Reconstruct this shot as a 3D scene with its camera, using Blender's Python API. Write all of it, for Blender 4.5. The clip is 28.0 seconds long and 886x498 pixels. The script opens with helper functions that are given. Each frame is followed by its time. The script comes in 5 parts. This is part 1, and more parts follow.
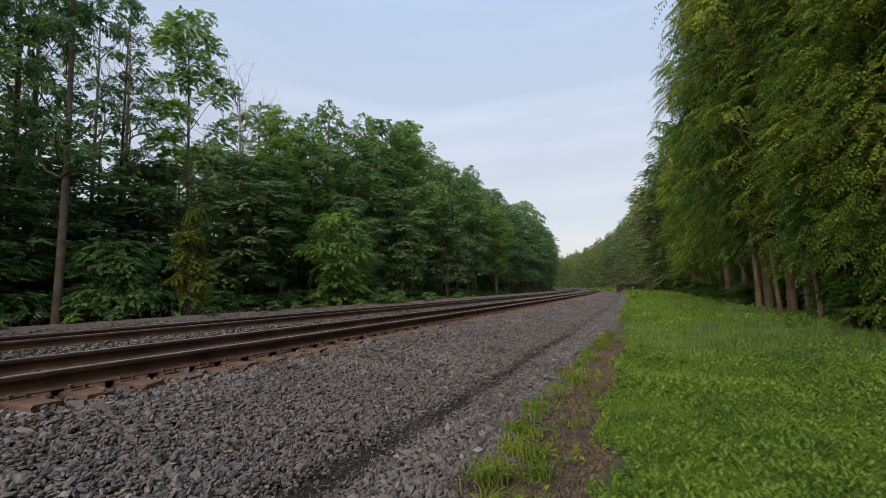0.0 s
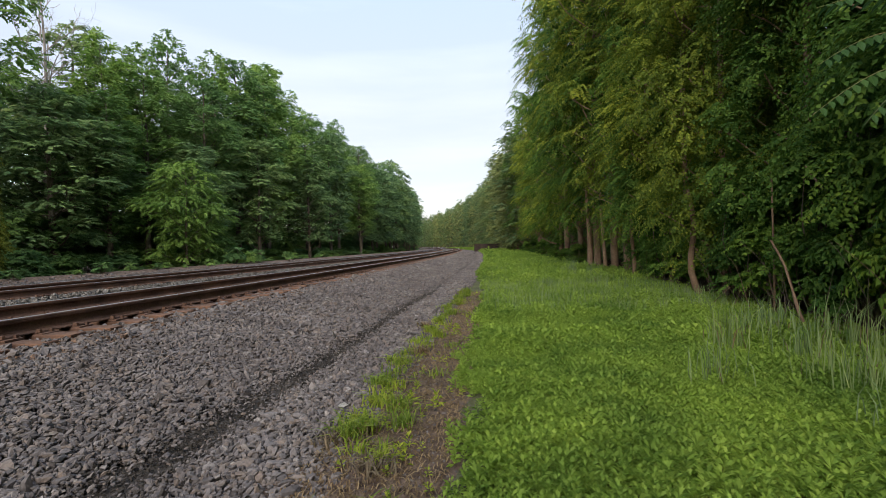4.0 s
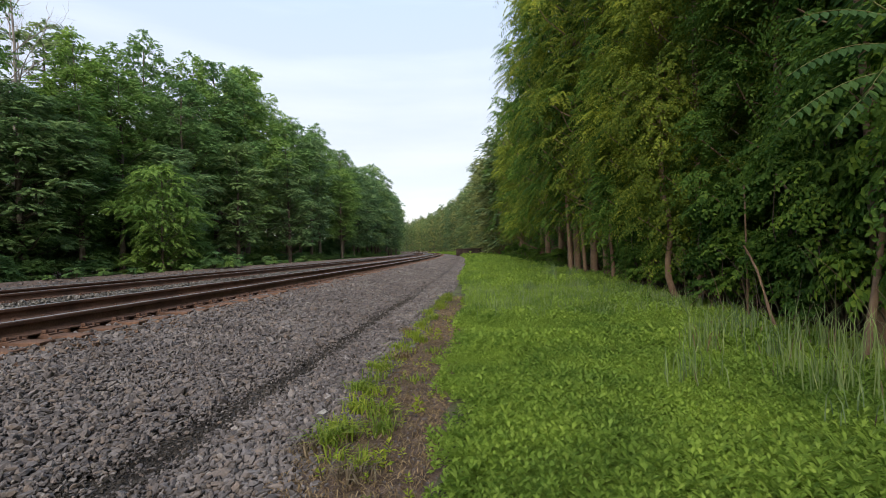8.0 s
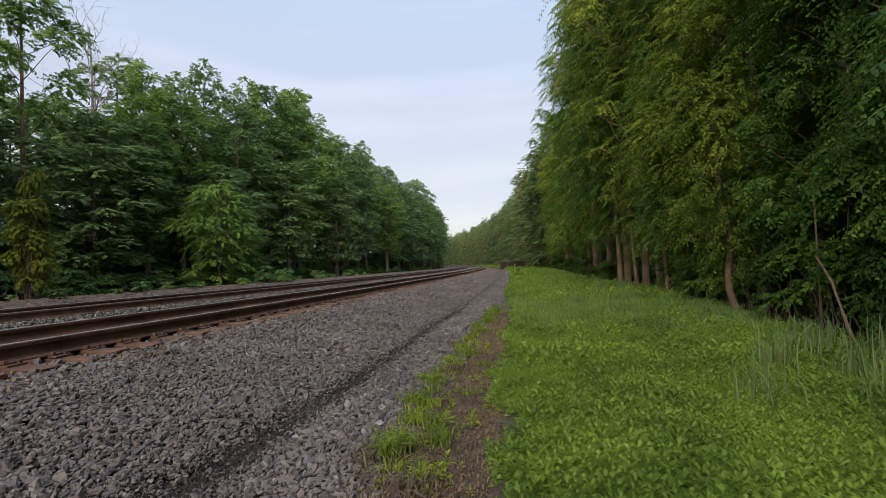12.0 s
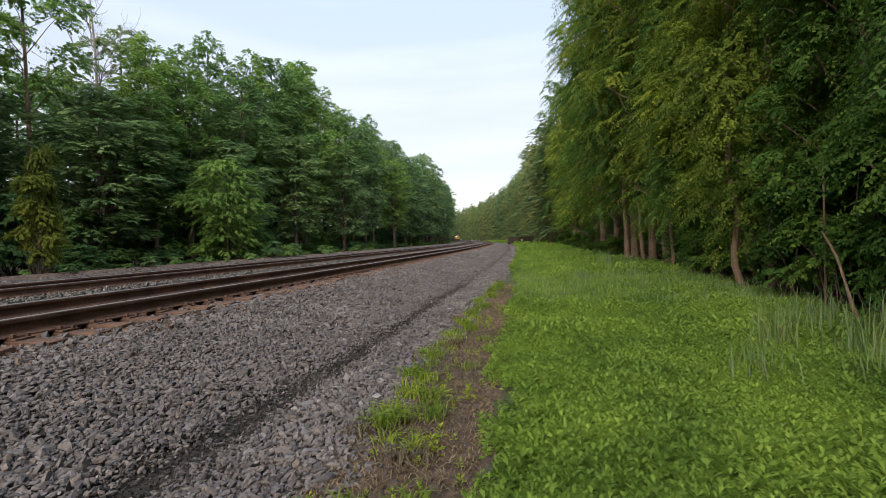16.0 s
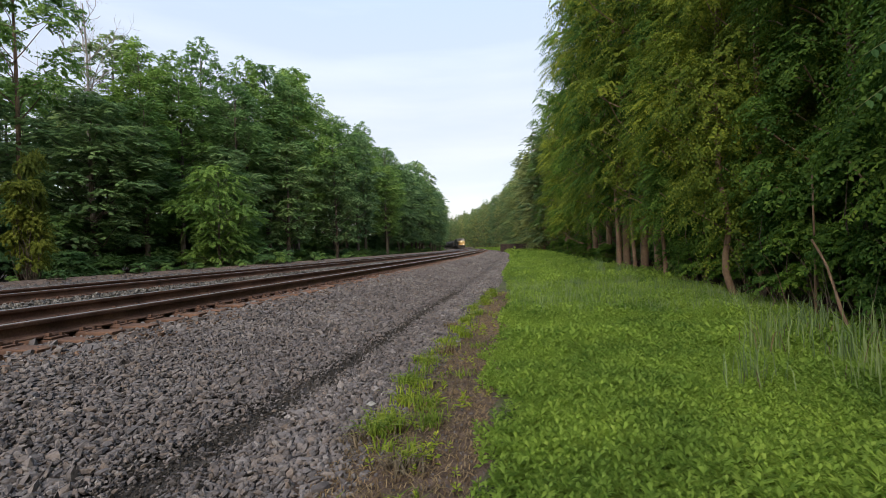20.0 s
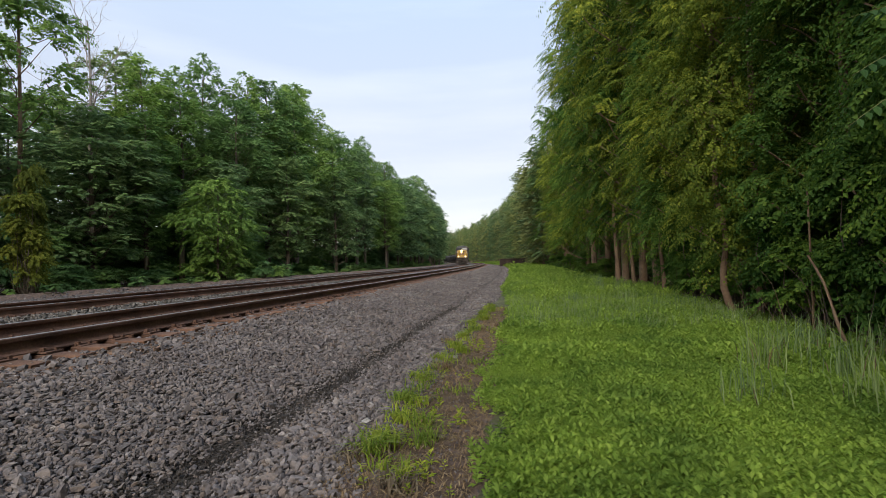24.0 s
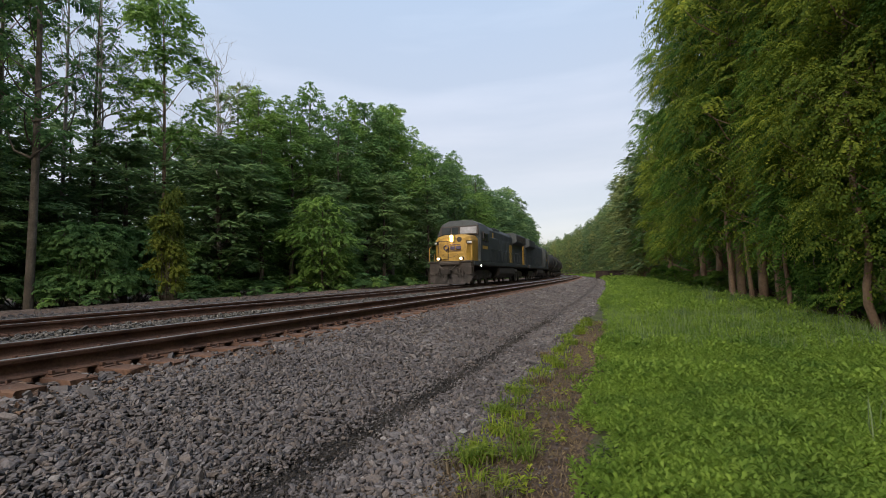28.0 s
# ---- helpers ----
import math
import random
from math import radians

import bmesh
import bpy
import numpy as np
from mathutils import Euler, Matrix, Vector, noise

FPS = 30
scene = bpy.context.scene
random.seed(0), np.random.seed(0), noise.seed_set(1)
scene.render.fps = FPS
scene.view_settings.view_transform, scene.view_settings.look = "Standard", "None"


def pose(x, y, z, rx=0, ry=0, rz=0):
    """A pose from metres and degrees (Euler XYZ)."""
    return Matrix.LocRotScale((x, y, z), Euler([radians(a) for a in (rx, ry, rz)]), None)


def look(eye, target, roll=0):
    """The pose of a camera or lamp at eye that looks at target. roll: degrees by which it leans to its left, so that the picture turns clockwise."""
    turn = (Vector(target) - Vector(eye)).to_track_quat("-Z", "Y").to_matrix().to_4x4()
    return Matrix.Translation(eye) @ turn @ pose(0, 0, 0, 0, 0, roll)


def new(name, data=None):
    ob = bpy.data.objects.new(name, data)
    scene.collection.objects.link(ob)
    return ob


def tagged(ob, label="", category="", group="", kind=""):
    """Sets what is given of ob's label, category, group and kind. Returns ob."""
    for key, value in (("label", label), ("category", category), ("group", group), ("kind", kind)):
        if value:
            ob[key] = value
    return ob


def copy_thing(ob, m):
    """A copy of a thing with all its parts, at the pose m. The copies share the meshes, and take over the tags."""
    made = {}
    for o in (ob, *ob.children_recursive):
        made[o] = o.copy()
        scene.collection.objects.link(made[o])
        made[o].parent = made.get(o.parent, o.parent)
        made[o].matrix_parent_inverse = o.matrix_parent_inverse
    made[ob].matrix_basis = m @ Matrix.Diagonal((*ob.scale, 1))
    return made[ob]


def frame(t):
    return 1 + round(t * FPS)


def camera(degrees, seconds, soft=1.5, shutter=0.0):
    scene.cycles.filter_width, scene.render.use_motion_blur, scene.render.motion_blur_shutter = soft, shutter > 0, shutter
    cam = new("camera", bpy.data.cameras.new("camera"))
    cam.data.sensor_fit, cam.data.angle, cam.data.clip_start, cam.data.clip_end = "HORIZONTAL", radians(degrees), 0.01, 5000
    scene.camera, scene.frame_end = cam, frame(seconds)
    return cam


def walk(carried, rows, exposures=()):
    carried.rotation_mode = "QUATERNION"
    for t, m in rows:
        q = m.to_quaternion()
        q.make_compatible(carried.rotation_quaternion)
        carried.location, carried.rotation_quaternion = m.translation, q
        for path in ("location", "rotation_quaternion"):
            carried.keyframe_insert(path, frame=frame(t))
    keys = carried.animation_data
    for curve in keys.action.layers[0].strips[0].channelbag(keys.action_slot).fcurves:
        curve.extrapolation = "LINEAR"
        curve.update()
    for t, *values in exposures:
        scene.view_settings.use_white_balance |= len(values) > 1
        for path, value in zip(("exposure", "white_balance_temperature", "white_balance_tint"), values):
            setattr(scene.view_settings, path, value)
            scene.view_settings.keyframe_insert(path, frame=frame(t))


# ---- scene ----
# ---- camera and its walk ----
cam = camera(86.9, 28.0, soft=0.75)
walk(cam, [
    (0.0, pose(0.012, 0.033, 1.297, 95.17, 1.61, 24.17)),
    (0.5, pose(0.026, 0.014, 1.299, 93.85, 1.55, 19.94)),
    (1.0, pose(0.014, 0.005, 1.298, 92.81, 1.47, 16.59)),
    (1.5, pose(-0.001, 0.010, 1.298, 92.02, 1.54, 13.76)),
    (2.0, pose(-0.006, 0.006, 1.301, 91.31, 1.57, 11.58)),
    (2.5, pose(-0.004, 0.009, 1.300, 90.76, 1.61, 10.02)),
    (3.0, pose(-0.002, 0.009, 1.301, 90.22, 1.61, 8.95)),
    (3.5, pose(0.003, 0.007, 1.295, 89.84, 1.62, 8.21)),
    (5.5, pose(0.004, 0.006, 1.301, 89.65, 1.62, 6.74)),
    (6.0, pose(0.013, -0.000, 1.302, 89.90, 1.62, 6.28)),
    (6.5, pose(0.011, 0.003, 1.302, 90.02, 1.62, 5.76)),
    (7.0, pose(0.013, 0.007, 1.302, 90.18, 1.65, 5.60)),
    (7.5, pose(0.009, 0.005, 1.300, 90.23, 1.64, 5.61)),
    (8.0, pose(0.014, 0.002, 1.301, 90.23, 1.61, 5.51)),
    (8.5, pose(0.014, 0.003, 1.299, 90.33, 1.62, 5.35)),
    (9.0, pose(0.013, 0.006, 1.299, 90.39, 1.61, 5.21)),
    (9.5, pose(0.014, 0.007, 1.300, 90.33, 1.59, 5.47)),
    (10.0, pose(0.009, 0.007, 1.298, 91.53, 1.59, 6.80)),
    (10.5, pose(-0.043, 0.012, 1.285, 92.64, 1.64, 8.87)),
    (11.0, pose(-0.103, -0.023, 1.286, 93.33, 1.72, 10.90)),
    (11.5, pose(-0.123, -0.039, 1.287, 92.94, 1.82, 11.31)),
    (12.0, pose(-0.076, -0.017, 1.288, 92.06, 1.93, 10.80)),
    (12.5, pose(0.005, 0.005, 1.301, 91.34, 2.00, 10.60)),
    (13.0, pose(0.018, 0.009, 1.299, 90.64, 1.97, 10.88)),
    (13.5, pose(0.006, -0.007, 1.293, 90.14, 1.91, 11.40)),
    (15.5, pose(0.004, -0.004, 1.295, 88.99, 1.94, 12.01)),
    (16.0, pose(0.016, 0.010, 1.293, 89.03, 1.92, 11.75)),
    (16.5, pose(0.009, 0.016, 1.296, 89.15, 1.90, 11.68)),
    (17.0, pose(0.001, 0.011, 1.295, 89.35, 1.85, 11.57)),
    (17.5, pose(-0.005, 0.006, 1.297, 89.54, 1.79, 11.42)),
    (18.0, pose(-0.002, 0.006, 1.301, 89.66, 1.81, 11.16)),
    (18.5, pose(-0.003, 0.002, 1.302, 89.83, 1.81, 10.84)),
    (19.0, pose(0.005, 0.000, 1.304, 89.84, 1.79, 10.77)),
    (19.5, pose(-0.002, 0.006, 1.297, 89.86, 1.76, 10.81)),
    (20.0, pose(-0.005, 0.008, 1.293, 89.87, 1.75, 10.87)),
    (20.5, pose(-0.005, 0.012, 1.293, 89.88, 1.70, 10.93)),
    (21.0, pose(-0.000, 0.006, 1.300, 90.24, 1.68, 10.99)),
    (21.5, pose(0.009, -0.002, 1.301, 90.67, 1.69, 11.04)),
    (23.5, pose(0.022, -0.003, 1.304, 91.57, 1.64, 10.81)),
    (24.0, pose(0.024, 0.001, 1.306, 91.60, 1.60, 10.79)),
    (24.5, pose(0.021, 0.002, 1.306, 91.92, 1.60, 11.30)),
    (25.0, pose(0.015, -0.008, 1.304, 92.22, 1.57, 11.91)),
    (25.5, pose(0.015, -0.012, 1.306, 92.55, 1.55, 12.52)),
    (26.0, pose(0.018, -0.017, 1.306, 92.81, 1.55, 13.16)),
    (26.5, pose(0.013, -0.015, 1.303, 92.99, 1.53, 14.20)),
    (27.0, pose(0.013, -0.019, 1.305, 93.05, 1.50, 15.89)),
    (27.5, pose(0.003, -0.026, 1.304, 93.04, 1.44, 17.94)),
    (28.0, pose(-0.005, -0.037, 1.306, 93.35, 1.39, 21.92)),
], exposures=[(0, 0.3), (1, 0.56), (2, 0.64), (3, 0.74), (7, 0.72), (10, 0.68), (11, 0.6), (12.2, 0.42), (13.4, 0.5), (16, 0.74), (21, 0.65), (24, 0.6), (26, 0.52), (27, 0.46), (28, 0.36)])

# ---- world, sun and exposure ----
world = bpy.data.worlds.new("world")
scene.world = world
world.use_nodes = True
wn = world.node_tree.nodes
sky = wn.new("ShaderNodeTexSky")
sky.sky_type = 'NISHITA'
sky.sun_disc = False
sky.sun_elevation = radians(28)
sky.sun_rotation = radians(172)
sky.air_density, sky.dust_density, sky.ozone_density = 1.1, 1.2, 2.2
haze = wn.new("ShaderNodeMix")
haze.data_type, haze.blend_type = 'RGBA', 'MIX'
haze.inputs[0].default_value = 0.72
# hazy evening air: pinkish grey low down, pale blue above, with a few thin streaks of cloud
where = wn.new("ShaderNodeTexCoord")
height = wn.new("ShaderNodeSeparateXYZ")
tone = wn.new("ShaderNodeValToRGB")
tone.color_ramp.elements[0].position, tone.color_ramp.elements[0].color = 0.0, (0.408, 0.37, 0.382, 1)
tone.color_ramp.elements[1].position, tone.color_ramp.elements[1].color = 0.55, (0.375, 0.46, 0.585, 1)
midway = tone.color_ramp.elements.new(0.22)
midway.color = (0.422, 0.413, 0.43, 1)
stretch = wn.new("ShaderNodeMapping")
stretch.inputs["Scale"].default_value = (1.2, 1.2, 9.0)
streaks = wn.new("ShaderNodeTexNoise")
streaks.inputs["Scale"].default_value, streaks.inputs["Detail"].default_value = 1.6, 6.0
thin = wn.new("ShaderNodeValToRGB")
thin.color_ramp.elements[0].position, thin.color_ramp.elements[0].color = 0.45, (10.0, 10.0, 10.0, 1)
thin.color_ramp.elements[1].position, thin.color_ramp.elements[1].color = 0.75, (12.0, 11.6, 11.3, 1)
veil = wn.new("ShaderNodeMix")
veil.data_type, veil.blend_type = 'RGBA', 'MULTIPLY'
veil.inputs[0].default_value = 1.0
for a, b in ((where.outputs["Generated"], height.inputs[0]), (height.outputs[2], tone.inputs[0]), (where.outputs["Generated"], stretch.inputs[0]), (stretch.outputs[0], streaks.inputs["Vector"]),
             (streaks.outputs[0], thin.inputs[0]), (tone.outputs[0], veil.inputs[6]), (thin.outputs[0], veil.inputs[7]), (veil.outputs[2], haze.inputs[7])):
    world.node_tree.links.new(a, b)
world.node_tree.links.new(sky.outputs[0], haze.inputs[6])
world.node_tree.links.new(haze.outputs[2], wn["Background"].inputs[0])
wn["Background"].inputs["Strength"].default_value = 0.135

sun = new("sun", bpy.data.lights.new("sun", 'SUN'))
sun.data.energy, sun.data.angle, sun.data.color = 4.0, radians(70), (1.0, 0.87, 0.7)
sun.matrix_world = look((-4, -46, 31), (0, 0, 0))


# ---- materials ----
def material(name, colour, rough=0.8, metal=0.0):
    m = bpy.data.materials.new(name)
    m.use_nodes = True
    b = m.node_tree.nodes["Principled BSDF"]
    b.inputs["Base Color"].default_value = (*colour, 1)
    b.inputs["Roughness"].default_value = rough
    b.inputs["Metallic"].default_value = metal
    return m


def link(m, a, out, b, inp):
    m.node_tree.links.new(a.outputs[out], b.inputs[inp])


def ramp_node(m, stops):
    r = m.node_tree.nodes.new("ShaderNodeValToRGB")
    el = r.color_ramp.elements
    while len(el) < len(stops):
        el.new(0.5)
    for e, (p, c) in zip(el, stops):
        e.position, e.color = p, (*c, 1)
    return r


def noise_node(m, scale, detail=4.0, where="Object", rough=0.55):
    tc = m.node_tree.nodes.new("ShaderNodeTexCoord")
    n = m.node_tree.nodes.new("ShaderNodeTexNoise")
    n.inputs["Scale"].default_value, n.inputs["Detail"].default_value = scale, detail
    n.inputs["Roughness"].default_value = rough
    link(m, tc, where, n, "Vector")
    return n


def bump(m, n, strength, distance=0.02, out=0):
    b = m.node_tree.nodes.new("ShaderNodeBump")
    b.inputs["Strength"].default_value, b.inputs["Distance"].default_value = strength, distance
    link(m, n, out, b, "Height")
    m.node_tree.links.new(b.outputs[0], m.node_tree.nodes["Principled BSDF"].inputs["Normal"])
    return b


def mix(m, fac, a, b, mode='MIX'):
    """Colour mix of two sockets; fac is a socket or a number."""
    n = m.node_tree.nodes.new("ShaderNodeMix")
    n.data_type, n.blend_type = 'RGBA', mode
    for i, value in ((0, fac), (6, a), (7, b)):
        if isinstance(value, (int, float)):
            n.inputs[i].default_value = value
        elif isinstance(value, tuple):
            n.inputs[i].default_value = (*value, 1)
        else:
            m.node_tree.links.new(value, n.inputs[i])
    return n.outputs[2]


def base(m, socket):
    m.node_tree.links.new(socket, m.node_tree.nodes["Principled BSDF"].inputs["Base Color"])


def mottled(name, dark, mid, light, scale, fine, rough=0.85, metal=0.0, relief=0.4, depth=0.02, where="Object"):
    """A surface with stains at one scale and grain at another, and fine relief."""
    m = material(name, mid, rough, metal)
    big, small = noise_node(m, scale, 5, where), noise_node(m, fine, 6, where, 0.65)
    r1 = ramp_node(m, [(0.3, dark), (0.5, mid), (0.72, light)])
    r2 = ramp_node(m, [(0.25, (0.62, 0.62, 0.62)), (0.75, (1.25, 1.25, 1.25))])
    link(m, big, 0, r1, 0)
    link(m, small, 0, r2, 0)
    base(m, mix(m, 1.0, r1.outputs[0], r2.outputs[0], 'MULTIPLY'))
    if relief:
        bump(m, small, relief, depth)
    return m


def leafy(name, dark, mid, light, through_light=0.35, rough=0.65, scale=0.5, objects=0.25, drift=0.35):
    """Foliage: every leaf its own tone, drifts of tone over the crown, light passing through the leaves."""
    m = material(name, mid, rough)
    b = m.node_tree.nodes["Principled BSDF"]
    geo = m.node_tree.nodes.new("ShaderNodeNewGeometry")
    info = m.node_tree.nodes.new("ShaderNodeObjectInfo")
    r = ramp_node(m, [(0.0, dark), (0.5, mid), (1.0, light)])
    link(m, geo, "Random Per Island", r, 0)
    big = noise_node(m, scale, 3, "Object")
    r2 = ramp_node(m, [(0.32, (1 - drift * 1.08, 1 - drift * 0.88, 1 - drift)), (0.68, (1 + drift * 0.9, 1 + drift * 0.65, 1 + drift * 0.15))])
    link(m, big, 0, r2, 0)
    col = mix(m, 1.0, r.outputs[0], r2.outputs[0], 'MULTIPLY')
    r3 = ramp_node(m, [(0.0, (1 - objects, 1 - objects * 0.75, 1 - objects * 0.6)), (1.0, (1 + objects, 1 + objects * 0.75, 1 - objects * 0.2))])
    link(m, info, "Random", r3, 0)
    col = mix(m, 1.0, col, r3.outputs[0], 'MULTIPLY')
    base(m, col)
    b.inputs["Specular IOR Level"].default_value = 0.12
    tr = m.node_tree.nodes.new("ShaderNodeBsdfTranslucent")
    m.node_tree.links.new(col, tr.inputs[0])
    ms = m.node_tree.nodes.new("ShaderNodeMixShader")
    ms.inputs[0].default_value = through_light
    link(m, b, 0, ms, 1)
    link(m, tr, 0, ms, 2)
    m.node_tree.links.new(ms.outputs[0], m.node_tree.nodes["Material Output"].inputs[0])
    return m


LEAF_DEEP = leafy("leaves_deep_green", (0.105, 0.2, 0.085), (0.165, 0.29, 0.118), (0.23, 0.37, 0.148), 0.5, objects=0.35)
LEAF_FRESH = leafy("leaves_fresh_green", (0.13, 0.23, 0.08), (0.2, 0.34, 0.11), (0.27, 0.42, 0.14), 0.5, objects=0.3)
LEAF_YOUNG = leafy("leaves_young_green", (0.1, 0.19, 0.06), (0.155, 0.275, 0.08), (0.22, 0.35, 0.105), 0.5)
LEAF_OLIVE = leafy("leaves_olive", (0.085, 0.115, 0.028), (0.14, 0.18, 0.042), (0.21, 0.25, 0.058), 0.5)
LEAF_WARM = leafy("leaves_warm_green", (0.09, 0.14, 0.032), (0.17, 0.24, 0.045), (0.275, 0.325, 0.06), 0.5, scale=0.85, drift=0.55)
LEAF_VINE = leafy("leaves_vine", (0.055, 0.122, 0.032), (0.1, 0.195, 0.048), (0.175, 0.28, 0.065), 0.5, scale=0.85, drift=0.6)
# distance haze is tinted into these three leaf colours; blue serves nearer trees too
LEAF_GREY_HAZE = leafy("leaves_grey_haze", (0.1, 0.165, 0.085), (0.16, 0.24, 0.125), (0.22, 0.3, 0.165), 0.5)
LEAF_PALE_HAZE = leafy("leaves_pale_warm_haze", (0.14, 0.18, 0.085), (0.215, 0.26, 0.125), (0.29, 0.33, 0.165), 0.5)
LEAF_BLUE_HAZE = leafy("leaves_blue_haze", (0.11, 0.2, 0.11), (0.175, 0.285, 0.148), (0.24, 0.36, 0.18), 0.5)
HERB = leafy("herb_leaves", (0.17, 0.285, 0.06), (0.235, 0.37, 0.08), (0.3, 0.44, 0.11), 0.5, 0.6, 0.9, 0.12)
GRASS = leafy("grass_blades", (0.16, 0.24, 0.04), (0.25, 0.35, 0.06), (0.36, 0.43, 0.09), 0.45)
REED = leafy("pale_grass_blades", (0.16, 0.24, 0.115), (0.24, 0.33, 0.165), (0.32, 0.41, 0.225), 0.4)
STRAW = leafy("dry_grass", (0.11, 0.08, 0.062), (0.185, 0.14, 0.11), (0.28, 0.225, 0.18), 0.2)
BARK = mottled("bark", (0.05, 0.04, 0.03), (0.1, 0.08, 0.06), (0.17, 0.14, 0.11), 1.5, 14, 0.9, 0, 0.8, 0.04)
BARK_PALE = mottled("pale_bark", (0.1, 0.065, 0.045), (0.19, 0.125, 0.085), (0.3, 0.21, 0.145), 1.2, 16, 0.9, 0, 0.7, 0.03)
BARK_GREY = mottled("dead_wood", (0.16, 0.14, 0.13), (0.26, 0.23, 0.21), (0.36, 0.33, 0.3), 2, 18, 0.9)
SOIL = mottled("soil", (0.035, 0.03, 0.02), (0.07, 0.055, 0.035), (0.11, 0.09, 0.06), 1.2, 22, 0.95, 0, 0.6, 0.05)

# ---- plan ----
RR = 1040.0          # radius of the long left-hand curve
RAIL_Z = 0.67       # top of the rails
TRACK_NEAR, TRACK_FAR = -5.90, -10.63
rng = np.random.default_rng(7)


def place(lateral, s, z=0.0):
    """A point at that offset to the right of the camera's line, s metres along the curve."""
    a = s / RR
    return Vector((-RR + (RR + lateral) * math.cos(a), (RR + lateral) * math.sin(a), z))


def bearing(s):
    return math.degrees(s / RR)


PROFILE = ((-420, 2.5), (-60, 0.6), (-26, 0.2), (-19, 0.25), (-17.4, 0.4), (-15.6, 0.66), (-14.7, 0.71), (-13.7, 0.6), (-12.2, 0.41), (-9.35, 0.43), (-8.6, 0.54), (-7.9, 0.555), (-7.25, 0.43),
           (-4.5, 0.41), (-4.1, 0.36), (-2.7, 0.06), (-2.35, 0.0), (-2.1, -0.015), (-1.85, 0.0), (-1.15, 0.0), (-0.28, 0.02), (1.0, 0.03), (4.0, 0.06), (8, 0.12), (30, 0.4), (420, 3))


def ground_z(lateral):
    return float(np.interp(lateral, [p[0] for p in PROFILE], [p[1] for p in PROFILE]))


def part(name, bm, mat, parent=None, label=""):
    """One mesh object from a bmesh (or a ready mesh), under a thing or part."""
    if isinstance(bm, bmesh.types.BMesh):
        me = bpy.data.meshes.new(name)
        bm.to_mesh(me)
        bm.free()
    else:
        me = bm
    if mat and not me.materials:
        me.materials.append(mat)
    ob = new(name, me)
    if parent:
        ob.parent = parent
    if label:
        ob["label"] = label
    return ob


def thing(name, m, label, category, group="", kind=""):
    ob = new(name)
    ob.empty_display_size = 0.2
    ob.matrix_basis = m
    return tagged(ob, label, category, group, kind)


def mesh_of(name, verts, faces, smooth=False):
    """A mesh from an array of points and an array of faces of equal size."""
    me = bpy.data.meshes.new(name)
    verts, faces = np.asarray(verts, np.float32), np.asarray(faces, np.int32)
    k = faces.shape[1]
    me.vertices.add(len(verts))
    me.vertices.foreach_set("co", verts.ravel())
    me.loops.add(faces.size)
    me.loops.foreach_set("vertex_index", faces.ravel())
    me.polygons.add(len(faces))
    me.polygons.foreach_set("loop_start", np.arange(0, faces.size, k, dtype=np.int32))
    me.polygons.foreach_set("use_smooth", np.full(len(faces), smooth, bool))
    me.update(calc_edges=True)
    return me


def unit(a):
    return a / np.maximum(np.linalg.norm(a, axis=-1, keepdims=True), 1e-9)


def leaves_mesh(name, p, n, length, width, r, droop=0.0, along=None):
    """Folded leaves: one at each point p, facing n."""
    k = len(p)
    t = r.normal(size=(k, 3)) if along is None else along + r.normal(size=(k, 3)) * 0.35
    t = t - n * (t * n).sum(1, keepdims=True)
    t = unit(t) + np.array([0, 0, -droop])
    t = unit(t)
    side = unit(np.cross(n, t))
    length = (length * r.uniform(0.6, 1.3, (k, 1)))
    width = (width * r.uniform(0.7, 1.25, (k, 1)))
    lift = n * width * 0.22
    v = np.stack([p - t * length * 0.5, p + side * width * 0.5 + lift, p + t * length * 0.5 - n * length * 0.12, p - side * width * 0.5 + lift], 1).reshape(-1, 3)
    i = np.arange(k)[:, None] * 4
    f = np.concatenate([i + [0, 1, 2], i + [0, 2, 3]], 1).reshape(-1, 3)
    return mesh_of(name, v, f, True)


def tubes_mesh(name, lines, sides=7):
    """Tapered round limbs: lines are lists of (point, radius)."""
    vs, fs, o = [], [], 0
    ring = np.linspace(0, 2 * np.pi, sides, endpoint=False)
    for line in lines:
        pts = np.array([q[0] for q in line], float)
        d = unit(np.gradient(pts, axis=0))
        ref = np.where(np.abs(d[:, 2:3]) > 0.9, [[1.0, 0, 0]], [[0, 0, 1.0]])
        a = unit(np.cross(d, ref))
        b = np.cross(d, a)
        for q, (p, rad) in enumerate(line):
            vs.append(pts[q] + rad * (np.cos(ring)[:, None] * a[q] + np.sin(ring)[:, None] * b[q]))
        for q in range(len(line) - 1):
            i = o + q * sides + np.arange(sides)
            j = o + q * sides + (np.arange(sides) + 1) % sides
            fs.append(np.stack([i, j, j + sides, i + sides], 1))
        o += len(line) * sides
    return mesh_of(name, np.concatenate(vs), np.concatenate(fs), True)


def wobbly(a, b, r0, r1, r, steps=5, sway=0.06):
    """A limb from a to b that thins out and sways in two smooth bends."""
    a, b = np.array(a, float), np.array(b, float)
    bow, bend = r.normal(size=3), r.normal(size=3)
    out = []
    span = np.linalg.norm(b - a)
    for q in range(steps + 1):
        u = q / steps
        w = (bow * math.sin(math.pi * u) + 0.6 * bend * math.sin(2 * math.pi * u)) * span * sway
        out.append((a + (b - a) * u + w, r0 + (r1 - r0) * u))
    return out


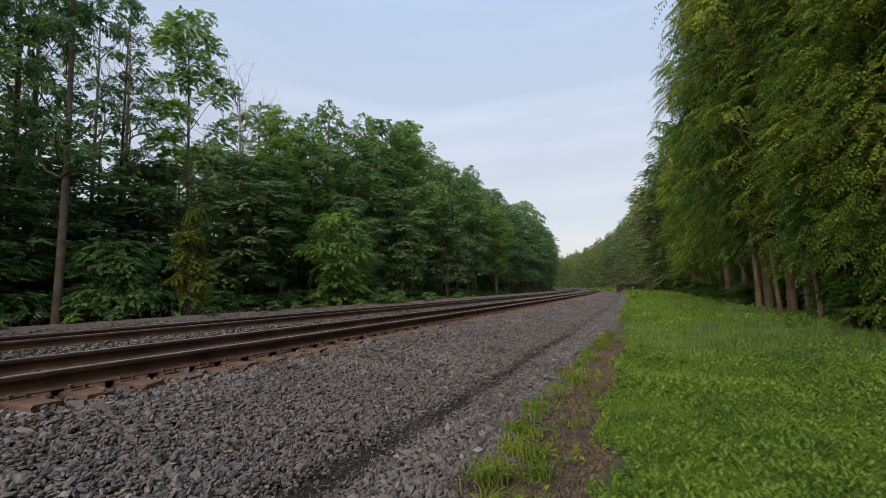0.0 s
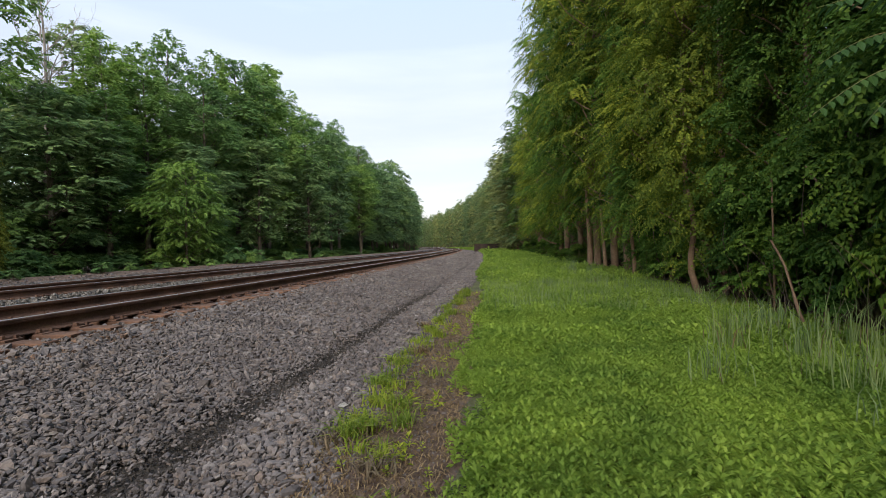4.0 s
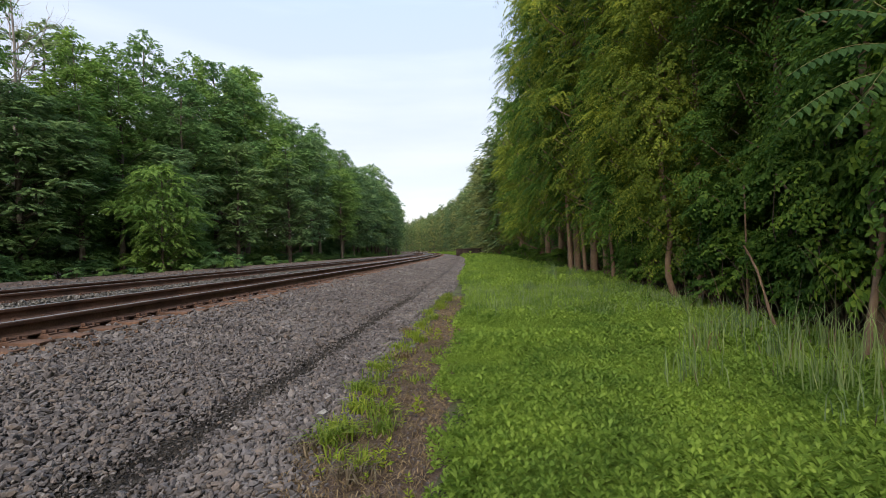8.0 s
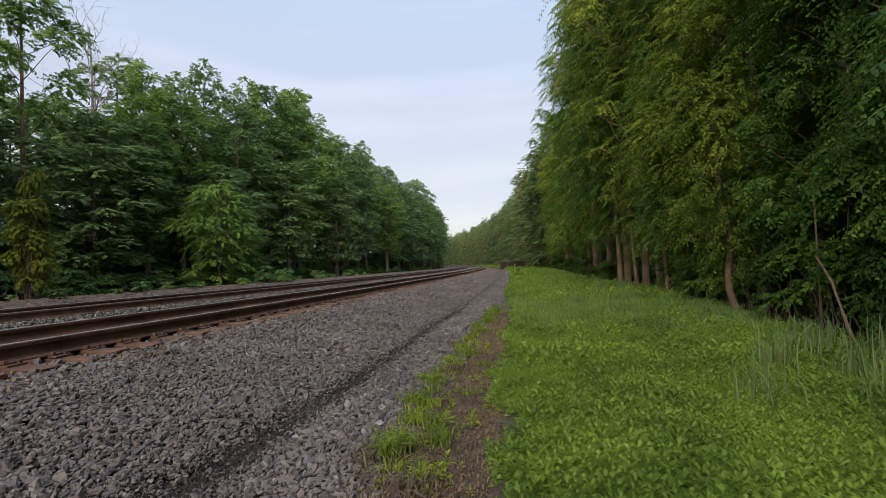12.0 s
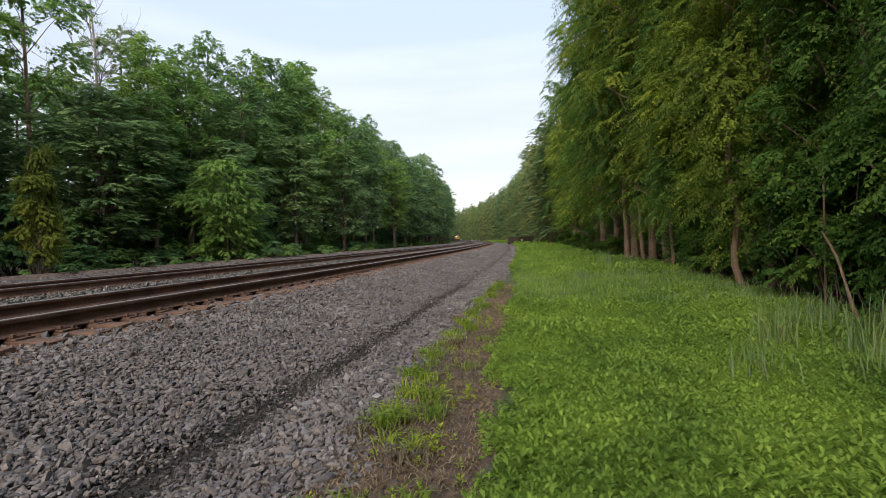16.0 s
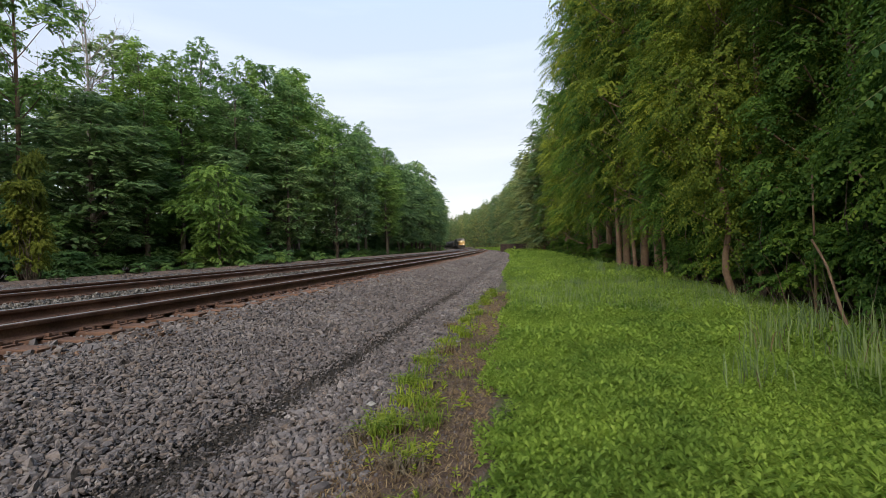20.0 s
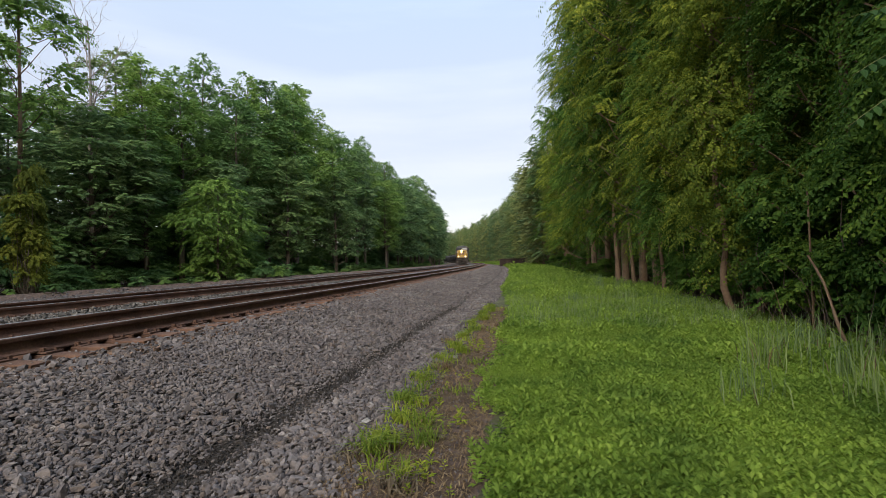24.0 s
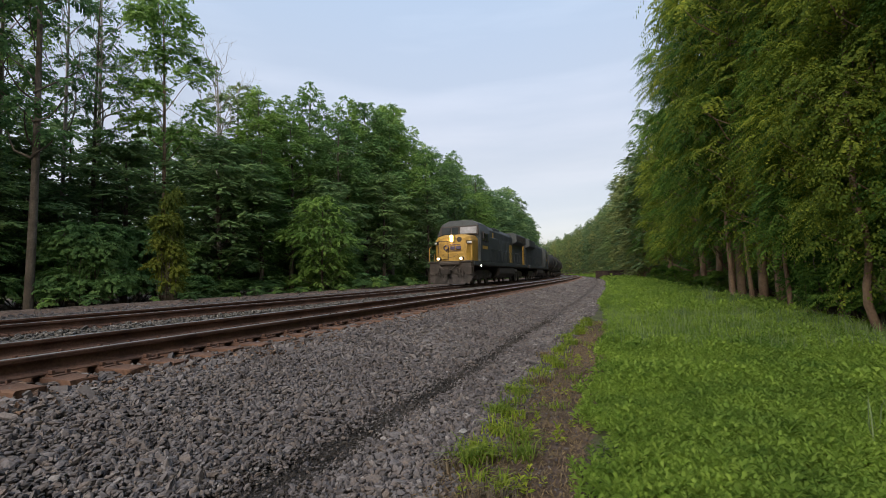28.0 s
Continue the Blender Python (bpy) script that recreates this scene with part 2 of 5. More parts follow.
def crown_sprays(lobes, count, r, spread=0.2, flat=0.72, length=0.45, per=12, hang=0.35):
    """Leaves of a crown, set in two ranks along short twigs that reach out of its lobes and bend down. Returns points, facings and the ways the leaves point."""
    c = np.array([q[:3] for q in lobes])
    rad = np.array([q[3] for q in lobes])
    w = rad ** 2
    m = max(1, count // per)
    k = r.choice(len(lobes), m, p=w / w.sum())
    d = unit(r.normal(size=(m, 3)))
    d[:, 2] = np.where(d[:, 2] < -0.45, -d[:, 2], d[:, 2])
    lump = 1 + 0.16 * np.sin(d[:, 0] * 5 + k) * np.sin(d[:, 1] * 6 + 2 * k) + 0.1 * np.sin(d[:, 2] * 9 + k)
    fall = 1 - np.abs(r.normal(size=m)) * spread
    p = c[k] + d * (rad[k] * lump * fall)[:, None] * np.array([1, 1, flat])
    out = unit(d * np.array([1, 1, 0.45]) + unit(c[k] * np.array([1, 1, 0])) * 0.4 + r.normal(size=(m, 3)) * 0.3)
    side = unit(np.cross(out, np.array([0, 0, 1.0])) + r.normal(size=(m, 3)) * 0.2)
    long = length * r.uniform(0.6, 1.25, m)
    u = np.tile(np.linspace(0.1, 1.0, per), m)
    g = np.repeat(np.arange(m), per)
    sign = np.where(np.tile(np.arange(per), m) % 2 == 0, 1.0, -1.0)
    reach = (long[g] * (u - 0.55))[:, None]
    sag = (hang * long[g] * u ** 2)[:, None]
    down = np.array([0, 0, 1.0])
    way = unit(out[g] - down * (2 * hang * u)[:, None])
    rank = unit(side[g] * sign[:, None] * 0.85 + way * 0.55 - down * 0.12)
    pts = p[g] + out[g] * reach - down * sag + rank * (long[g] * 0.1)[:, None]
    face = unit(np.cross(side[g], way) + d[g] * 0.55 + r.normal(size=pts.shape) * 0.3)
    face *= np.sign((face * (d[g] + down * 0.8)).sum(1, keepdims=True) + 1e-9)
    return pts, face, rank


def make_tree(name, h, low, radius, count, leaf, lw, leaf_mat, bark, r, lobes=30, trunk_r=0.16, lean=(0, 0), peak=0.35, droop=0.15, flat=0.72, spire=False, lobe=1.0, spray=0.0, per=12, label="", group=""):
    """A woodland tree: a tapered trunk, limbs to every lobe of the crown, and a crown of separate leaves."""
    t = thing(name, pose(0, 0, 0), label, "tree", group)
    top = np.array([lean[0], lean[1], h * 0.93])
    trunk = wobbly((0, 0, -0.3), top, trunk_r * 1.25, 0.03, r, 9, 0.006)
    part("trunk", tubes_mesh("trunk", [trunk], 9), bark, t)
    centres, limbs = [], []
    for q in range(lobes):
        u = (q + r.uniform(0, 1)) / lobes
        z = low + (h - low) * u
        if spire:
            prof = min(1.0, 0.6 + u, math.sqrt(max(0.0, 1.03 - u) * 2.4))
        else:
            prof = math.sin(math.pi * min(1.0, (u * (1 - peak) + peak * 0.55)) ** 0.9) ** 0.7
            prof = max(prof, 0.25) * (1 if u < 0.85 else 0.65)
        ang = q * 2.399 + r.uniform(-0.5, 0.5)
        out = radius * prof * r.uniform(0.35, 0.95)
        size = radius * r.uniform(0.24, 0.42) * ((0.35 + 0.75 * prof) if spire else (0.6 + 0.5 * prof)) * lobe
        sx = np.array([lean[0] * z / h + math.cos(ang) * out, lean[1] * z / h + math.sin(ang) * out, min(z, h - size * 0.7)])
        centres.append((*sx, size))
        foot = np.array([lean[0] * z / h, lean[1] * z / h, max(sx[2] - out * 0.75, low * 0.5)])
        limbs.append(wobbly(foot, sx, trunk_r * 0.32 * (1.1 - u), 0.012, r, 4, 0.05))
    part("branchwork", tubes_mesh("branchwork", limbs, 5), bark, t)["kind"] = "stuff"
    if count:
        p, n, a = crown_sprays(centres, count, r, flat=flat, length=spray or leaf * 3.2, per=per, hang=0.15 + droop)
        part("crown", leaves_mesh("crown", p, n, leaf, leaf * lw, r, droop * 0.4, a), leaf_mat, t)
    return t


# ---- ground ----
def ballast_material(name, tones):
    m = material(name, tones[1], 0.9)
    tc = m.node_tree.nodes.new("ShaderNodeTexCoord")
    v = m.node_tree.nodes.new("ShaderNodeTexVoronoi")
    v.inputs["Scale"].default_value = 19.0
    v.inputs["Randomness"].default_value = 1.0
    link(m, tc, "Object", v, "Vector")
    r = ramp_node(m, list(zip((0.0, 0.35, 0.7, 1.0), tones)))
    sep = m.node_tree.nodes.new("ShaderNodeSeparateColor")
    link(m, v, "Color", sep, 0)
    link(m, sep, 0, r, 0)
    big = noise_node(m, 0.5, 4)
    r2 = ramp_node(m, [(0.3, (0.72, 0.7, 0.7)), (0.7, (1.2, 1.18, 1.15))])
    link(m, big, 0, r2, 0)
    # shade of the gaps between stones, put into the colour by cell distance
    gap_shade = ramp_node(m, [(0.0, (1, 1, 1)), (0.45, (0.85, 0.85, 0.85)), (0.75, (0.25, 0.25, 0.25))])
    link(m, v, "Distance", gap_shade, 0)
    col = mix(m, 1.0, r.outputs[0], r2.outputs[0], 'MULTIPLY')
    base(m, mix(m, 0.8, col, gap_shade.outputs[0], 'MULTIPLY'))
    inv = m.node_tree.nodes.new("ShaderNodeMath")
    inv.operation = 'SUBTRACT'
    inv.inputs[0].default_value = 1.0
    link(m, v, "Distance", inv, 1)
    bump(m, inv, 1.0, 0.05)
    return m


STONE_TONES = ((0.07, 0.066, 0.067), (0.113, 0.107, 0.108), (0.15, 0.143, 0.143), (0.2, 0.188, 0.182))
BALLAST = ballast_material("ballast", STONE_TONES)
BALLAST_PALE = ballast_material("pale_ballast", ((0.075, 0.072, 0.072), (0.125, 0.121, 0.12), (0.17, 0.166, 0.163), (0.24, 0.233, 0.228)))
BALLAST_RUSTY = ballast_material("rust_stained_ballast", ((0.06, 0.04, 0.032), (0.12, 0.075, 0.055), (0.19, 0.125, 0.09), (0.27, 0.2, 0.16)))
MEADOW = mottled("meadow_floor", (0.04, 0.045, 0.022), (0.075, 0.085, 0.035), (0.12, 0.13, 0.055), 0.9, 18, 0.95, 0, 0.9, 0.06)
DIRT = mottled("trodden_dirt", (0.05, 0.034, 0.028), (0.125, 0.086, 0.07), (0.23, 0.168, 0.14), 9.0, 110, 0.95, 0, 0.9, 0.03)


# dark gravel of the wheel rut; also the painted shade beneath the near stones
RUT_GAP_SHADE = mottled("rut_gravel_and_gap_shade", (0.026, 0.023, 0.022), (0.045, 0.04, 0.038), (0.08, 0.072, 0.068), 2.0, 90, 0.92, 0, 0.8, 0.02)


def build_ground():
    stations = np.concatenate([np.arange(-160, -20, 20), np.arange(-20, 0, 1.0), np.arange(0, 20, 0.4), np.arange(20, 40, 1.0), np.arange(40, 140, 4.0), np.arange(140, 901, 20)])
    lats = sorted({p[0] for p in PROFILE} | {-200, -110, -40, -3.6, -3.1, -1.0, 0.2, 2.2, 6, 14, 60, 140, 250})
    r = np.random.default_rng(3)
    vs, fs, mats = [], [], []
    for s in stations:
        for la in lats:
            z = ground_z(la)
            if -4.2 < la < -1.2:
                z += r.normal() * 0.012 - (0.032 if s < 26 else 0)
            if la in (-1.15, -0.28, -1.0) and s < 40:
                vs.append(place(la + r.normal() * (0.02 if la == -1.0 else 0.09), s, z))
                continue
            vs.append(place(la, s, z))
    w = len(lats)
    for i in range(len(stations) - 1):
        for j in range(w - 1):
            fs.append((i * w + j, i * w + j + 1, (i + 1) * w + j + 1, (i + 1) * w + j))
            mid = (lats[j] + lats[j + 1]) / 2
            s0 = stations[i]
            if -15.2 < mid < -1.1:
                # below 25 m the dark sheet underlies all loose stones, as shade in their gaps
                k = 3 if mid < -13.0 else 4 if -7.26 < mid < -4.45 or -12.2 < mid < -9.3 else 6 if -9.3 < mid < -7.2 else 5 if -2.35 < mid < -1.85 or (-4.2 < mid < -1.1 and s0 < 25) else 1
            elif -1.1 < mid < -0.28:
                k = 3 if s0 < 13 else 2
            else:
                k = 2 if -18 < mid < -15.2 or -0.28 < mid < 4 else 0
            mats.append(k)
    me = mesh_of("ground", vs, fs, True)
    for m in (SOIL, BALLAST, MEADOW, DIRT, BALLAST_RUSTY, RUT_GAP_SHADE, BALLAST_PALE):
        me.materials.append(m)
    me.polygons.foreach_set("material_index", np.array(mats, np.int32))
    return tagged(new("ground", me), "grey ballast bank, green verge and dark woodland soil", "ground", "", "structure")


GROUND = build_ground()

# ---- tracks ----
RUST = mottled("rusty_rail", (0.065, 0.035, 0.026), (0.11, 0.06, 0.043), (0.17, 0.095, 0.066), 2.5, 40, 0.8, 0.0, 0.3, 0.004)
POLISH = mottled("worn_rail_head", (0.35, 0.34, 0.335), (0.48, 0.47, 0.46), (0.6, 0.59, 0.58), 1.5, 30, 0.36, 0.9, 0.05, 0.001)
TIE = mottled("tie_timber", (0.036, 0.02, 0.015), (0.085, 0.045, 0.031), (0.155, 0.085, 0.056), 1.2, 30, 0.9, 0, 0.7, 0.012)
RAIL_SECTION = ((-0.075, 0), (0.075, 0), (0.075, 0.012), (0.02, 0.03), (0.009, 0.05), (0.009, 0.125), (0.035, 0.142), (0.037, 0.172), (0.03, 0.182), (0.012, 0.186),
                (-0.012, 0.186), (-0.03, 0.182), (-0.037, 0.172), (-0.035, 0.142), (-0.009, 0.125), (-0.009, 0.05), (-0.02, 0.03), (-0.075, 0.012))


def rail_mesh(lateral):
    stations = np.concatenate([np.arange(-120, 120, 4.0), np.arange(120, 641, 10.0)])
    k = len(RAIL_SECTION)
    vs = [place(lateral + x, s, RAIL_Z - 0.186 + z) for s in stations for x, z in RAIL_SECTION]
    fs, mi = [], []
    for i in range(len(stations) - 1):
        for j in range(k):
            fs.append((i * k + j, i * k + (j + 1) % k, (i + 1) * k + (j + 1) % k, (i + 1) * k + j))
            mi.append(1 if j in (8, 9, 10) else 0)
    me = mesh_of("rail", vs, fs)
    me.materials.append(RUST)
    me.materials.append(POLISH)
    me.polygons.foreach_set("material_index", np.array(mi, np.int32))
    return me


def tie_mesh(r):
    """A weathered sawn timber with worn corners and a split end."""
    bm = bmesh.new()
    bmesh.ops.create_cube(bm, size=1.0, matrix=Matrix.Diagonal((2.6, 0.225, 0.18, 1)))
    bmesh.ops.bevel(bm, geom=bm.edges[:], offset=0.014, segments=1, affect='EDGES')
    for v in bm.verts:
        v.co += Vector((r.normal() * 0.012, r.normal() * 0.006, r.normal() * 0.004))
    me = bpy.data.meshes.new("tie")
    bm.to_mesh(me)
    bm.free()
    me.materials.append(TIE)
    return me


def plate_mesh():
    """A steel tie plate with raised shoulders and four spike heads."""
    bm = bmesh.new()
    for x, y, z, a, b, c in ((0, 0, 0.008, 0.36, 0.19, 0.016), (-0.095, 0, 0.022, 0.02, 0.19, 0.014), (0.095, 0, 0.022, 0.02, 0.19, 0.014),
                             (-0.1, 0.06, 0.04, 0.05, 0.03, 0.035), (0.1, -0.06, 0.04, 0.05, 0.03, 0.035), (-0.14, -0.05, 0.03, 0.03, 0.03, 0.04), (0.14, 0.05, 0.03, 0.03, 0.03, 0.04)):
        bmesh.ops.create_cube(bm, size=1.0, matrix=pose(x, y, z) @ Matrix.Diagonal((a, b, c, 1)))
    me = bpy.data.meshes.new("tie_plate")
    bm.to_mesh(me)
    bm.free()
    me.materials.append(RUST)
    return me


TIE_STEP = 0.46


def build_track(centre, label, plates):
    t = thing("railway_track", pose(0, 0, 0), label, "railway track", "tracks", "structure")
    for side in (-0.755, 0.755):
        part("rail", rail_mesh(centre + side), None, t)
    r = np.random.default_rng(int(-centre))
    ties, plate = [tie_mesh(r) for q in range(6)], plate_mesh()
    for q in range(290):
        s = -6 + q * TIE_STEP + r.normal() * 0.02
        p = place(centre + r.normal() * 0.03, s, RAIL_Z - 0.205 - 0.09 + r.normal() * 0.006)
        o = new("tie", ties[int(r.integers(6))])
        o.matrix_basis = pose(p.x, p.y, p.z, 0, r.normal() * 0.3, bearing(s) + r.normal() * 0.9)
        o.parent = t
        if q < plates:
            for side in (-0.755, 0.755):
                p = place(centre + side, s, RAIL_Z - 0.205)
                o = new("tie_plate", plate)
                o.matrix_basis = pose(p.x, p.y, p.z, 0, 0, bearing(s))
                o.parent = t
    far = []
    for q in range(290, 900):
        s = -6 + q * TIE_STEP
        far.append((place(centre, s, RAIL_Z - 0.295), bearing(s)))
    box = np.array([(x, y, z) for x in (-1.3, 1.3) for y in (-0.11, 0.11) for z in (-0.09, 0.09)])
    quad = np.array([(0, 1, 3, 2), (4, 6, 7, 5), (0, 4, 5, 1), (2, 3, 7, 6), (1, 5, 7, 3), (0, 2, 6, 4)])
    vs = np.concatenate([box @ np.array(pose(0, 0, 0, 0, 0, b).to_3x3()).T + np.array(p) for p, b in far])
    fs = np.concatenate([quad + 8 * q for q in range(len(far))])
    o = part("far_ties", mesh_of("far_ties", vs, fs), TIE, t)
    o["kind"] = "stuff"
    return t


TRACKS = [build_track(TRACK_NEAR, "rusty steel rails on weathered timber ties in grey ballast", 150),
          build_track(TRACK_FAR, "rusty steel rails of the second line beside the wood", 100)]

# ---- woods ----
def set_trees(kinds, spots, seed):
    """Copies of the tree kinds at (kind, lateral, s, scale, height) spots."""
    r = np.random.default_rng(seed)
    for kind, la, s, sc, hi in spots:
        p = place(la, s, ground_z(la))
        copy_thing(kinds[kind], pose(p.x, p.y, p.z, 0, 0, r.uniform(0, 360)) @ Matrix.Diagonal((sc, sc * r.uniform(0.92, 1.08), hi, 1)))


rt = np.random.default_rng(21)
WOOD = "trees of the wood"
LEFT = [
    make_tree("broadleaf_tree", 16.0, 3.6, 2.9, 36000, 0.155, 0.62, LEAF_DEEP, BARK, rt, 62, 0.17, flat=0.62, spire=True, droop=0.05, lobe=1.0, spray=0.34, per=8, label="deep green broadleaf tree at the wood's edge", group=WOOD),
    make_tree("broadleaf_tree", 17.5, 4.2, 2.4, 34000, 0.155, 0.62, LEAF_FRESH, BARK, rt, 66, 0.18, flat=0.85, spire=True, droop=0.05, lobe=0.95, spray=0.34, per=8, label="tall fresh green broadleaf tree with a pointed top", group=WOOD),
    make_tree("broadleaf_tree", 13.0, 2.2, 3.0, 32000, 0.155, 0.62, LEAF_BLUE_HAZE, BARK, rt, 54, 0.15, flat=0.45, droop=0.12, lobe=0.95, spray=0.42, per=10, label="bushy green broadleaf tree with layered sprays", group=WOOD),
    make_tree("broadleaf_tree", 17.0, 5.0, 2.1, 9000, 0.16, 0.55, LEAF_DEEP, BARK, rt, 34, 0.13, flat=0.5, spire=True, droop=0.1, spray=0.5, per=8, label="slender tree with a bare trunk and a thin open crown", group=WOOD),
    make_tree("broadleaf_tree", 17.0, 8.0, 2.7, 15000, 0.17, 0.65, LEAF_FRESH, BARK_PALE, rt, 22, 0.12, droop=0.1, spray=0.5, per=8, label="tall tree with a pale bare trunk and a broad top", group=WOOD),
    # the next two kinds carry the haze of distance in their leaf colour
    make_tree("broadleaf_tree", 17.0, 2.0, 3.4, 14000, 0.27, 0.6, LEAF_BLUE_HAZE, BARK, rt, 44, 0.17, flat=0.6, spire=True, droop=0.05, lobe=1.1, spray=0.7, per=8, label="broadleaf tree far along the wood with haze tinted into its blue-green leaves", group=WOOD),
    make_tree("broadleaf_tree", 17.5, 1.5, 3.1, 14000, 0.27, 0.6, LEAF_GREY_HAZE, BARK, rt, 44, 0.17, flat=0.65, spire=True, droop=0.05, lobe=1.1, spray=0.7, per=8, label="broadleaf tree far along the wood with haze tinted into its greyish green leaves", group=WOOD),
]
DEAD = [make_tree("dead_tree", 17.5, 8.0, 1.6, 0, 0, 0, None, BARK_GREY, rt, 8, 0.13, label="leafless grey dead tree standing above the wood", group="dead trees")]


def twiggy(t, h, low, r):
    """A leafless crown: boughs that fork three times into fine twigs."""
    lines = []

    def fork(p, d, length, rad, depth):
        pts = [(p, rad)]
        for q in range(4):
            d = unit(d + r.normal(size=3) * 0.14 + np.array([0, 0, 0.06]))
            p = p + d * length / 4
            pts.append((p, rad * (1 - 0.13 * (q + 1))))
        lines.append(pts)
        if depth:
            for q in range(3):
                fork(pts[2 + q][0], unit(d + r.normal(size=3) * 0.5), length * r.uniform(0.45, 0.7), rad * 0.5, depth - 1)

    for q in range(11):
        u = q / 10
        a = q * 2.4
        fork(np.array([0, 0, low + (h * 0.9 - low) * u]), unit(np.array([math.cos(a), math.sin(a), 0.9 + u])), 2.9 - 1.2 * u, 0.05 - 0.02 * u, 3)
    part("twigwork", tubes_mesh("twigwork", lines, 4), BARK_GREY, t)["kind"] = "stuff"


twiggy(DEAD[0], 17.5, 8.0, rt)
r = np.random.default_rng(5)
spots = [
    (3, -19.5, 3.0, 0.9, 1.15), (3, -21.0, 5.6, 1.0, 1.2), (3, -18.6, 9.45, 0.9, 1.15), (3, -22.5, 9.6, 1.0, 1.2), (3, -24.0, 7.0, 1.0, 1.1), (3, -25.0, 11.6, 1.0, 1.1), (3, -20.5, 7.4, 0.9, 1.1),
    (2, -24.5, 12.5, 0.9, 0.6), (2, -23.0, 9.0, 0.9, 0.5), (2, -24.0, 16.5, 1.0, 0.66), (4, -22.5, 17.4, 0.95, 1.0), (3, -24.5, 15.4, 0.8, 1.0), (2, -21.0, 19.8, 0.95, 0.7), (2, -22.5, 22.4, 0.95, 0.76),
    (1, -22.0, 24.0, 0.75, 0.78), (1, -22.5, 27.4, 0.75, 0.82), (0, -20.0, 30.5, 0.95, 0.82), (1, -24.0, 32.5, 0.9, 1.0), (0, -21.0, 36.5, 1.15, 1.05), (0, -20.5, 40.5, 1.1, 1.12),
    (1, -22.5, 45.0, 0.95, 1.1), (0, -20.0, 49.0, 1.05, 0.98), (2, -19.0, 53.5, 1.05, 1.15), (1, -24.0, 58.5, 0.95, 1.1), (0, -20.0, 60.0, 1.0, 1.0), (1, -22.0, 66.0, 1.0, 1.12), (0, -19.5, 70.0, 1.05, 1.05),
    (1, -21.0, 26.0, 0.8, 0.7), (1, -21.5, 34.5, 0.9, 0.95), (1, -22.0, 42.8, 0.95, 1.08), (1, -21.5, 47.5, 0.9, 1.02), (1, -21.0, 55.5, 0.9, 0.95), (1, -21.5, 63.0, 0.95, 1.0), (1, -20.5, 22.6, 0.7, 0.56),
    (2, -18.6, 27.0, 0.9, 0.6), (2, -18.3, 34.5, 0.9, 0.75), (2, -18.0, 44.0, 0.9, 0.8), (0, -18.3, 65.0, 0.9, 0.8)]
s = 2.0
while s < 74:
    spots.append((int(r.choice([5, 6])), -28.0 + r.uniform(-1.5, 1.5), s, 1.0, 0.62 if s < 24 else 0.9))
    spots.append((5, -35.0 + r.uniform(-1.5, 1.5), s, 1.1, 0.45 if s < 24 else 0.8))
    s += 5.0
s = 74.0
while s < 330:
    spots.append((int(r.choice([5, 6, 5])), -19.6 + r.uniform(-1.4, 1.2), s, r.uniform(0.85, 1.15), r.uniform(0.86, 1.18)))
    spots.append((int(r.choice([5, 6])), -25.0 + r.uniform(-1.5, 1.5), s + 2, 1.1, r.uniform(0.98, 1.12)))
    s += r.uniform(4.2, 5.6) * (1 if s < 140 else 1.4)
# unseen trees behind the camera, added to shade the low left wood
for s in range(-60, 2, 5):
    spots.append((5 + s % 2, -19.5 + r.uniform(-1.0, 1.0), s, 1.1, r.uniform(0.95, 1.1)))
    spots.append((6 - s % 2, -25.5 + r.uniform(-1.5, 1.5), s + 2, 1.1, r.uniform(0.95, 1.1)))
set_trees(LEFT, spots, 11)
set_trees(DEAD, [(0, -26.0, 16.4, 1.0, 1.12), (0, -25.0, 14.2, 0.9, 1.05), (0, -26.0, 12.0, 0.8, 1.1), (0, -24.8, 23.2, 1.1, 0.97), (0, -28.5, 27.2, 0.7, 0.95)], 4)

VERGE = "trees of the verge"
RIGHT = [
    make_tree("verge_tree", 17.0, 2.4, 2.7, 26000, 0.17, 0.34, LEAF_WARM, BARK_PALE, rt, 54, 0.13, droop=0.5, flat=0.8, spray=0.85, per=18, label="tall warm green tree with drooping feathered leaves beside the verge", group=VERGE),
    make_tree("verge_tree", 18.5, 2.2, 2.7, 26000, 0.17, 0.34, LEAF_VINE, BARK_PALE, rt, 54, 0.14, droop=0.5, flat=0.8, spray=0.85, per=18, label="tall green tree with long hanging feathered leaves", group=VERGE),
    make_tree("verge_tree", 15.0, 1.2, 2.8, 8000, 0.36, 0.5, LEAF_VINE, BARK, rt, 44, 0.13, droop=0.3, flat=0.7, label="dense green tree with a leafy skirt", group=VERGE),
    # far kinds, paled in the leaf colour to stand for haze
    make_tree("verge_tree", 17.0, 1.0, 3.0, 15000, 0.25, 0.5, LEAF_PALE_HAZE, BARK_PALE, rt, 40, 0.14, droop=0.15, flat=0.75, lobe=1.1, spray=0.6, label="tree along the verge with haze tinted into its pale warm green leaves", group=VERGE),
    make_tree("verge_tree", 18.0, 1.0, 3.0, 15000, 0.25, 0.5, LEAF_GREY_HAZE, BARK, rt, 40, 0.14, droop=0.15, flat=0.75, lobe=1.1, spray=0.6, label="tree far along the verge with haze tinted into its greyish green leaves", group=VERGE),
]
